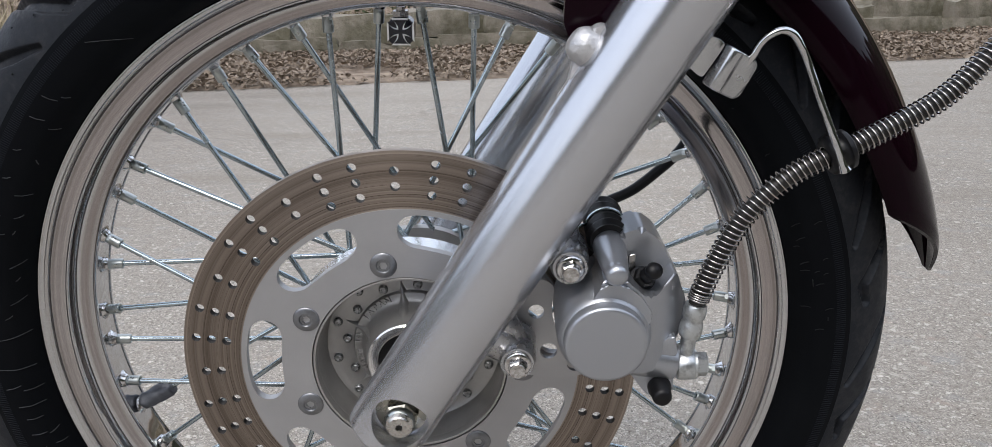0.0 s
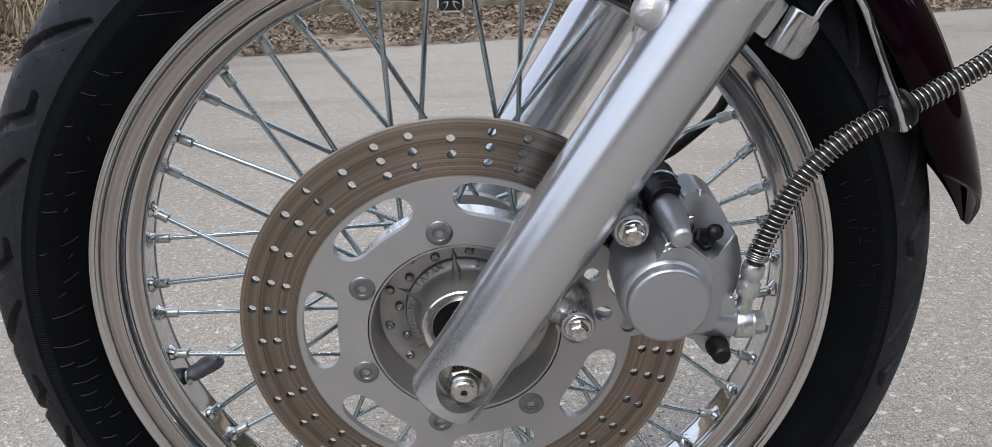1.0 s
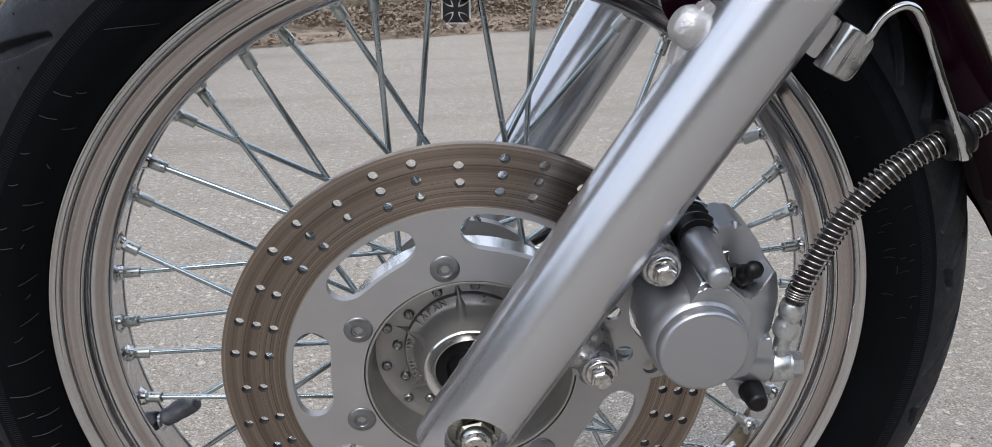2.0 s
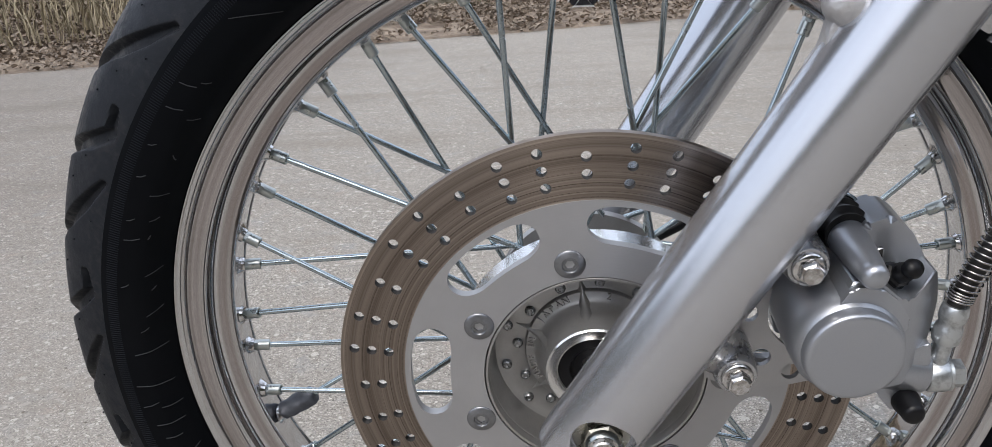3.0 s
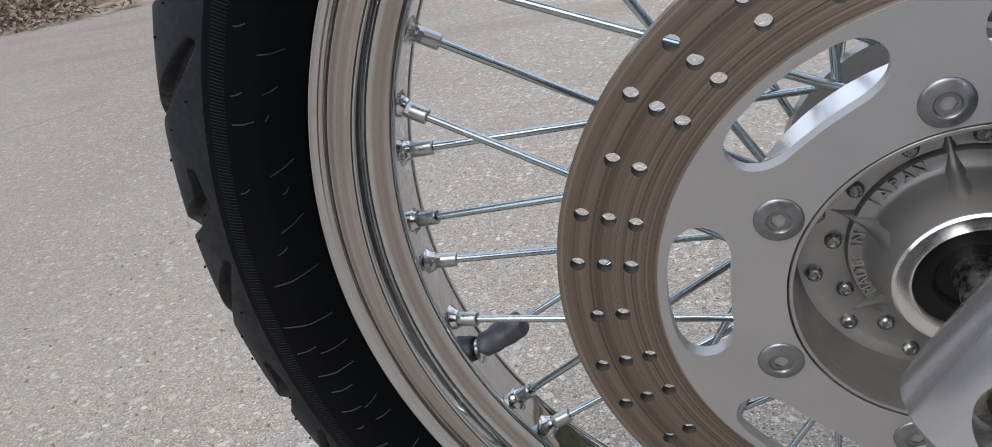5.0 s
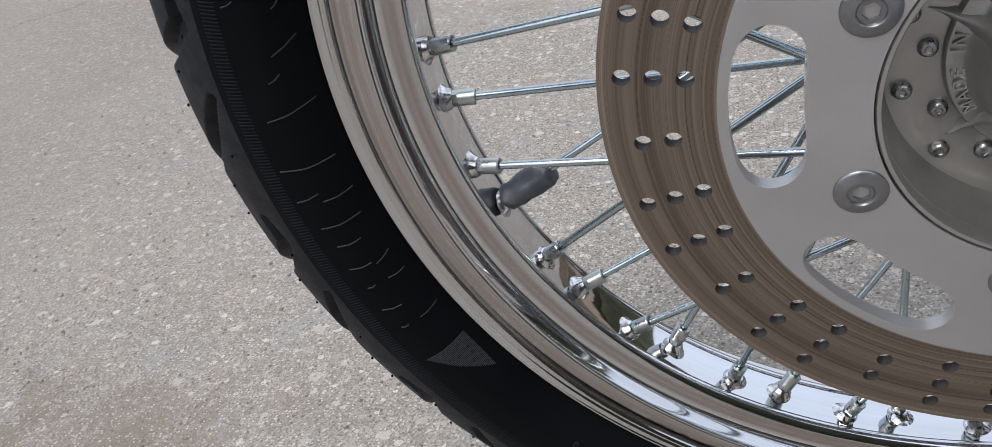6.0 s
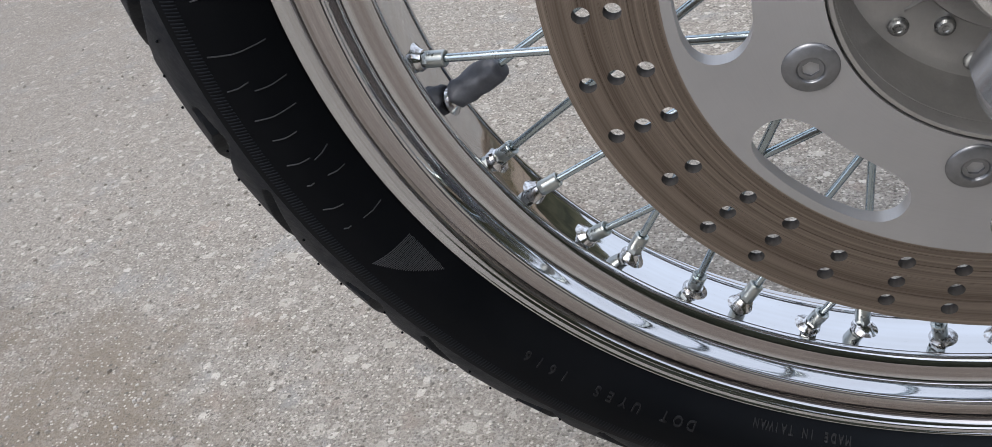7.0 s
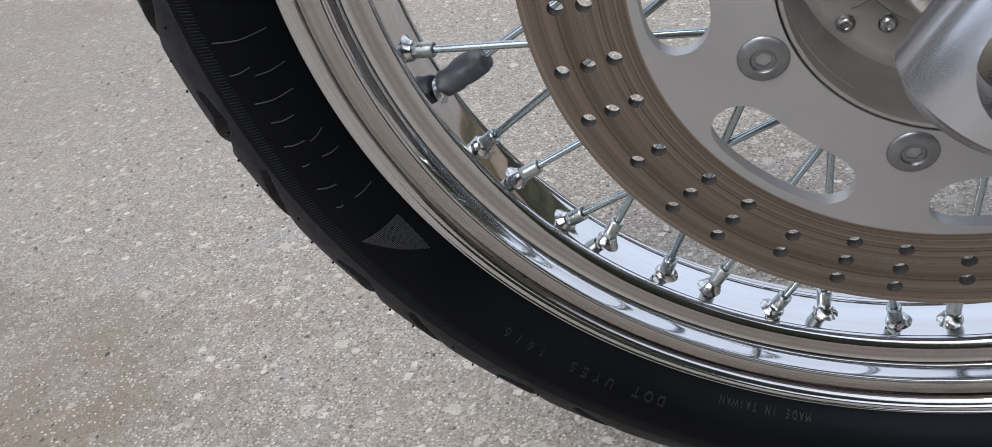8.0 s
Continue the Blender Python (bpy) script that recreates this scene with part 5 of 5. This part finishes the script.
def build_marks():
    # wedge mark filled with fine lines
    bm = bmesh.new()
    P = [polar(r, a) for r, a in ((0.2598, 205.9), (0.2781, 205.7), (0.2604, 211.2))]
    for k in range(30):
        t = (k + 0.5) / 30
        p, e = P[0].lerp(P[2], t), P[1].lerp(P[2], t)
        bar(bm, p.length, math.degrees(math.atan2(p.z, p.x)), e.length, math.degrees(math.atan2(e.z, e.x)), 0.0006, 0.0004)
    part("wedge_mark", bm, "ribs", tyre, "moulded wedge mark of fine lines", 0)
    # lit edges of large moulded shapes, painted as paler bars; bars where the writing cannot be read
    strokes = [(0.2834, 182.4, 0.2645, 182.7), (0.2833, 185.6, 0.2741, 185.3), (0.2738, 186.2, 0.2641, 186.3), (0.2800, 188.7, 0.2656, 188.9), (0.2785, 190.9, 0.2695, 191.1), (0.2799, 193.5, 0.2711, 193.8), (0.2701, 194.2, 0.2648, 193.7), (0.2785, 196.0, 0.2749, 196.0), (0.2698, 196.1, 0.2643, 196.3), (0.2799, 198.7, 0.2718, 199.2), (0.2785, 201.3, 0.2751, 201.4), (0.2700, 201.5, 0.2632, 201.4),
               (0.2798, 177.8, 0.2635, 177.0), (0.2712, 172.3, 0.2639, 171.1), (0.2713, 166.4, 0.2642, 165.2), (0.2721, 158.5, 0.2679, 157.8)]
    strokes += [(0.2830, a, 0.2790 - 0.004 * (k % 2), a - 0.5) for k, a in enumerate((148.7, 143.5, 158.9, 161.5, 168.0, 140.2, 153.0))]
    strokes += [(0.2745 - 0.003 * (k % 3), a, 0.2705 - 0.004 * (k % 2), a - 0.6) for k, a in enumerate((139.0, 144.0, 149.6, 155.0, 161.0, 168.5, 174.5))]
    strokes = [(0.2598 + (p - 0.2639) * 1.058, a, 0.2598 + (q - 0.2639) * 1.058, b) for p, a, q, b in strokes]
    rnd = random.Random(4)
    for k in range(18):
        a, r = rnd.uniform(4, 44), rnd.choice((0.2620, 0.2694, 0.2757)) + rnd.uniform(-0.0015, 0.0015)
        strokes.append((r, a, r + rnd.choice((0.003, 0.005, 0.0)), a + rnd.choice((0.2, 0.6))))
    for r0, a0, r1, a1 in strokes:
        bm = bmesh.new()
        mid = (0.5 * (r0 + r1), 0.5 * (a0 + a1) + 0.12)
        bar(bm, r0, a0, *mid, 0.0007, 0.0004)
        bar(bm, *mid, r1, a1, 0.0007, 0.0004)
        part("lit_stroke", bm, "letter" if a0 < 60 or r1 > 0.2785 else "ribs", tyre, "", 0)
    # moulding nubs on the tread
    for k in range(40):
        bm = bmesh.new()
        a = 100 + k * 3.37
        w, r = ((-0.0487, 0.3005), (-0.0425, 0.3116), (-0.0365, 0.3182))[k % 3]
        lathe(bm, [(0, 0.0007), (0.0006, 0.0006), (0.0009, 0.0)], 6, polar(1, a, w * 6), polar(r - 0.0002, a, w))
        part("moulding_nub", bm, "rubber", tyre, "", 60)
    # a long scuffed mould line high on the sidewall
    bm = bmesh.new()
    for r, a0, a1 in ((0.2641, 126.5, 131.0),):
        for k in range(12):
            bar(bm, r + 0.0013 * k, a0 + (a1 - a0) * k / 12, r + 0.0013 * (k + 1), a0 + (a1 - a0) * (k + 1) / 12, 0.0006, 0.0004)
    part("mould_line", bm, "ribs", tyre, "", 0)


build_marks()


# ---- plate that carries the caliper ----
def build_plate():
    out = [(0.060, 0.004), (0.058, 0.036), (0.070, 0.056), (0.086, 0.070), (0.0940, 0.064), (0.0915, 0.050), (0.0935, 0.036), (0.1020, 0.026), (0.118, 0.018), (0.126, 0.004), (0.100, -0.002), (0.080, 0.000)]
    o = [[(p.x, p.y) for p in rounded(out, 0.006, 4)], circle(0.0905, 0.0182, 0.0056, 24), circle(0.1075, 0.0085, 0.0050, 20), circle(0.0822, 0.0465, 0.0050, 20)]
    me = filled("carrier_plate", o, -0.0745, -0.0710, "carrier")
    place("carrier_plate", me, caliper, "flat grey caliper carrier plate")


build_plate()


# ---- verge, low wall and bank behind the road ----
VU = Vector((0.974, 0.2265, 0))
VN = Vector((-0.2265, 0.974, 0))
V0 = Vector((0, 4.45, 0))
LEFT_BANK = [(0.22, -0.03), (0.6, 0.08), (1.1, 0.20), (1.7, 0.38), (2.4, 0.62), (4.0, 1.2), (6.0, 1.9), (6.2, -0.1)]
RIGHT_BANK = [(1.65, 0.0), (1.7, 0.16), (2.1, 0.30), (2.7, 0.55), (3.5, 0.95), (5.0, 1.6), (7.5, 2.3), (7.7, -0.1)]


def verge_pt(s, d, z=0.0):
    return V0 + VU * s + VN * d + Vector((0, 0, z))


def strip(name, rows, s0, s1, step, material, rough, label, category):
    """A long uneven strip beside the road; rows are (distance from the edge, height)."""
    bm = bmesh.new()
    n = int((s1 - s0) / step)
    grid = []
    for i in range(n + 1):
        s = s0 + step * i
        line = []
        for j, (d, z) in enumerate(rows):
            w = noise.noise(Vector((s * 1.3, d * 1.7, 3.0)))
            q = noise.noise(Vector((s * 6.0, d * 6.0, 7.0)))
            edge = 0.0 if 0 < j < len(rows) - 1 else 0.06
            line.append(bm.verts.new(verge_pt(s, d + edge * w, z + (rough * (0.6 * w + 0.5 * q) if j else 0.0))))
        grid.append(line)
    for i in range(n):
        for j in range(len(rows) - 1):
            bm.faces.new((grid[i][j], grid[i + 1][j], grid[i + 1][j + 1], grid[i][j + 1]))
    ob = new(name, finish(name, bm, material, 60))
    return tagged(ob, label, category, kind="structure")


strip("verge", [(0.0, -0.02), (0.15, 0.012), (0.5, 0.03), (1.0, 0.05), (1.8, 0.07)], -9, 13, 0.11, "soil", 0.025, "bare brown soil verge with dry leaf litter", "verge")
strip("bank", RIGHT_BANK, -2.3, 13, 0.16, "soil", 0.09, "overgrown earth bank behind a low wall", "bank")
strip("bank", LEFT_BANK, -11, -2.0, 0.16, "soil", 0.07, "earth bank covered with dry leaves and grass", "bank")


def build_wall():
    rnd = random.Random(2)
    low_wall = tagged(new("low_wall"), "low mossy rough stone wall along the road verge", "wall", kind="structure")
    low_wall.location = verge_pt(0, 1.5)
    for course, z0 in enumerate((-0.02, 0.13)):
        s = -2.5 + 0.2 * course
        while s < 12:
            w = rnd.uniform(0.35, 0.95)
            h = rnd.uniform(0.175, 0.20)
            bm = bmesh.new()
            bmesh.ops.create_cube(bm, size=1.0)
            bmesh.ops.subdivide_edges(bm, edges=bm.edges, cuts=3, use_grid_fill=True)
            for v in bm.verts:
                c = v.co.copy()
                c = c.lerp(c.normalized() * 0.62, 0.16)
                v.co = Vector((c.x * (w + 0.02), c.y * 0.30, (c.z + 0.5) * h))
                k = Vector((s * 3, course * 7.0, 0))
                v.co += Vector((noise.noise(v.co * 9 + k), noise.noise(v.co * 8 + k + Vector((0, 3, 5))), noise.noise(v.co * 9 + k + Vector((4, 0, 0))))) * 0.030
            ob = new("stone", finish("stone", bm, "kerb", 40))
            ob.parent = low_wall
            ob.matrix_local = Matrix.Translation(VU * (s + w / 2) + VN * (rnd.uniform(-0.05, 0.05) + 0.06 * course) + Vector((0, 0, z0 + rnd.uniform(-0.02, 0.02)))) @ Matrix.Rotation(math.atan2(VU.y, VU.x) + rnd.uniform(-0.12, 0.12), 4, "Z")
            s += w


build_wall()


def scatter(name, count, seed, where, leaf, material, label, category):
    """Many small blades or leaves in one mesh."""
    rnd = random.Random(seed)
    verts, faces = [], []
    for _ in range(count):
        p = where(rnd)
        leaf(rnd, p, verts, faces)
    me = bpy.data.meshes.new(name)
    me.from_pydata([tuple(v) for v in verts], [], faces)
    me.materials.append(M[material])
    ob = new(name, me)
    return tagged(ob, label, category, kind="stuff")


def flat_leaf(rnd, p, verts, faces):
    L, w = rnd.uniform(0.008, 0.024), rnd.uniform(0.006, 0.014)
    a = rnd.uniform(0, 6.28)
    m = Matrix.Translation(p) @ Euler((rnd.uniform(-0.7, 0.7), rnd.uniform(-0.7, 0.7), a)).to_matrix().to_4x4()
    b = len(verts)
    cup = rnd.uniform(0.0, 0.012)
    for x, y, z in ((-L, 0, 0), (-L * 0.3, w, cup), (L * 0.5, w * 0.8, cup), (L, 0, 0), (L * 0.5, -w * 0.8, cup), (-L * 0.3, -w, cup)):
        verts.append(m @ Vector((x, y, z)))
    faces += [(b, b + 1, b + 2, b + 3), (b, b + 3, b + 4, b + 5)]


def blade(rnd, p, verts, faces):
    h, w = rnd.uniform(0.05, 0.22), rnd.uniform(0.003, 0.008)
    a = rnd.uniform(0, 6.28)
    lean = rnd.uniform(0.1, 0.8) * h
    d = Vector((math.cos(a), math.sin(a), 0))
    t = Vector((-d.y, d.x, 0)) * w
    b = len(verts)
    for f in (0.0, 0.5, 1.0):
        c = p + Vector((0, 0, h * f)) + d * lean * f * f
        k = t * (1 - 0.85 * f)
        verts += [c - k, c + k]
    faces += [(b, b + 1, b + 3, b + 2), (b + 2, b + 3, b + 5, b + 4)]


def weed_leaf(rnd, p, verts, faces):
    flat_leaf(rnd, p + Vector((0, 0, rnd.uniform(0.0, 0.10))), verts, faces)


def soil_z(s, d):
    """Height of the soil at a place beside the road."""
    left = float(np.interp(d, [q[0] for q in LEFT_BANK[:-1]], [q[1] for q in LEFT_BANK[:-1]]))
    right = float(np.interp(d, [q[0] for q in RIGHT_BANK[:-1]], [q[1] for q in RIGHT_BANK[:-1]])) if d > 1.7 else 0.0
    low = float(np.interp(d, [0.0, 0.15, 0.5, 1.0, 1.8], [-0.02, 0.012, 0.03, 0.05, 0.07]))
    return max(low, left if s < -2.15 else right)


def clumped(rnd, lo, hi, sd, seed):
    while True:
        s, d = rnd.uniform(-6.5, 9), rnd.uniform(lo, hi)
        if noise.noise(Vector((s * sd, d * sd, seed))) > rnd.uniform(-0.45, 0.45):
            return s, d


def on_verge(rnd):
    s, d = clumped(rnd, 0.05, 1.55, 1.5, 1.0)
    return verge_pt(s, d, soil_z(s, d) + 0.012 + rnd.uniform(0, 0.03))


def on_bank(rnd):
    s, d = clumped(rnd, 1.75, 3.7, 1.2, 5.0)
    return verge_pt(s, d, soil_z(s, d) + 0.03)


def on_bank_other(rnd):
    s, d = clumped(rnd, 1.7, 3.7, 1.4, 9.0)
    if s < -2.15:
        d -= 1.2
    return verge_pt(s, d, soil_z(s, d) + 0.02)


scatter("leaf_litter", 42000, 1, on_verge, flat_leaf, "dead_leaf", "brown dry leaves scattered on the soil verge", "leaf litter")
scatter("bank_litter", 22000, 5, on_bank_other, flat_leaf, "dead_leaf", "dry brown leaves lying on the earth bank", "leaf litter")
scatter("weeds", 14000, 2, on_bank, weed_leaf, "weed_green", "low green weeds growing on the bank", "weeds")
scatter("dry_grass", 14000, 3, on_bank_other, blade, "dry_grass", "dry straw-coloured grass on the bank", "grass")


def loose_gravel():
    """Grains and pebbles on the road beside the wheel."""
    rnd = random.Random(11)
    verts, faces = [], []
    for _ in range(26000):
        f = rnd.random()
        x, y = rnd.uniform(-1.6, 0.9), rnd.uniform(-0.25, 2.6)
        if rnd.random() < 0.55:
            x, y = rnd.uniform(-1.1, 0.35), rnd.uniform(-0.2, 1.1)
        if noise.noise(Vector((x * 3, y * 3, 0))) < rnd.uniform(-0.6, 0.5):
            continue
        r = 0.0007 + 0.0022 * f ** 5
        b = len(verts)
        a = rnd.uniform(0, 6.28)
        h = r * rnd.uniform(0.5, 1.0)
        for k in range(5):
            t = a + k * 1.2566
            q = r * rnd.uniform(0.7, 1.2)
            verts.append((x + q * math.cos(t), y + q * math.sin(t), -0.0002))
            verts.append((x + 0.65 * q * math.cos(t), y + 0.65 * q * math.sin(t), h))
        for k in range(5):
            j = (k + 1) % 5
            faces.append((b + 2 * k, b + 2 * j, b + 2 * j + 1, b + 2 * k + 1))
        faces.append(tuple(b + 2 * k + 1 for k in range(5)))
    me = bpy.data.meshes.new("loose_gravel")
    me.from_pydata(verts, [], faces)
    me.materials.append(M["gravel"])
    tagged(new("loose_gravel", me), "loose pale gravel grains on the asphalt", "gravel", kind="stuff")


loose_gravel()


def build_tree_line():
    """An unseen far row of trees, closing the place round the road, darkens reflections."""
    bm = bmesh.new()
    prev = None
    for i in range(181):
        a = radians(150 + i * 280 / 180)
        d = 22 + 2.5 * noise.noise(Vector((i * 0.13, 0, 1)))
        top = 5.6 + 1.9 * noise.noise(Vector((i * 0.09, 4, 0))) + 0.9 * noise.noise(Vector((i * 0.45, 8, 0)))
        # Taller and nearer here, made up to darken reflections in fork and chrome.
        side = math.exp(-((i - 98) / 26) ** 2)
        top, d = top + 6.0 * side, d - 6.0 * side
        # Lowered here so that bright sky reflects as a stripe in the fork.
        top *= 1 - 0.8 * math.exp(-((i - 46) / 13) ** 2)
        line = []
        for j in range(9):
            f = j / 8
            k = noise.noise(Vector((i * 0.5, j * 0.8, 2)))
            dd = d + 1.0 * k - 1.2 * math.sin(math.pi * f)
            line.append(bm.verts.new((dd * math.cos(a), dd * math.sin(a), top * f - 0.05)))
        if prev:
            for j in range(8):
                bm.faces.new((prev[j], line[j], line[j + 1], prev[j + 1]))
        prev = line
    tagged(new("backdrop", finish("backdrop", bm, "far_trees", 60)), "dark far row of trees, unseen, added round the road for reflections", "trees", kind="structure")


build_tree_line()
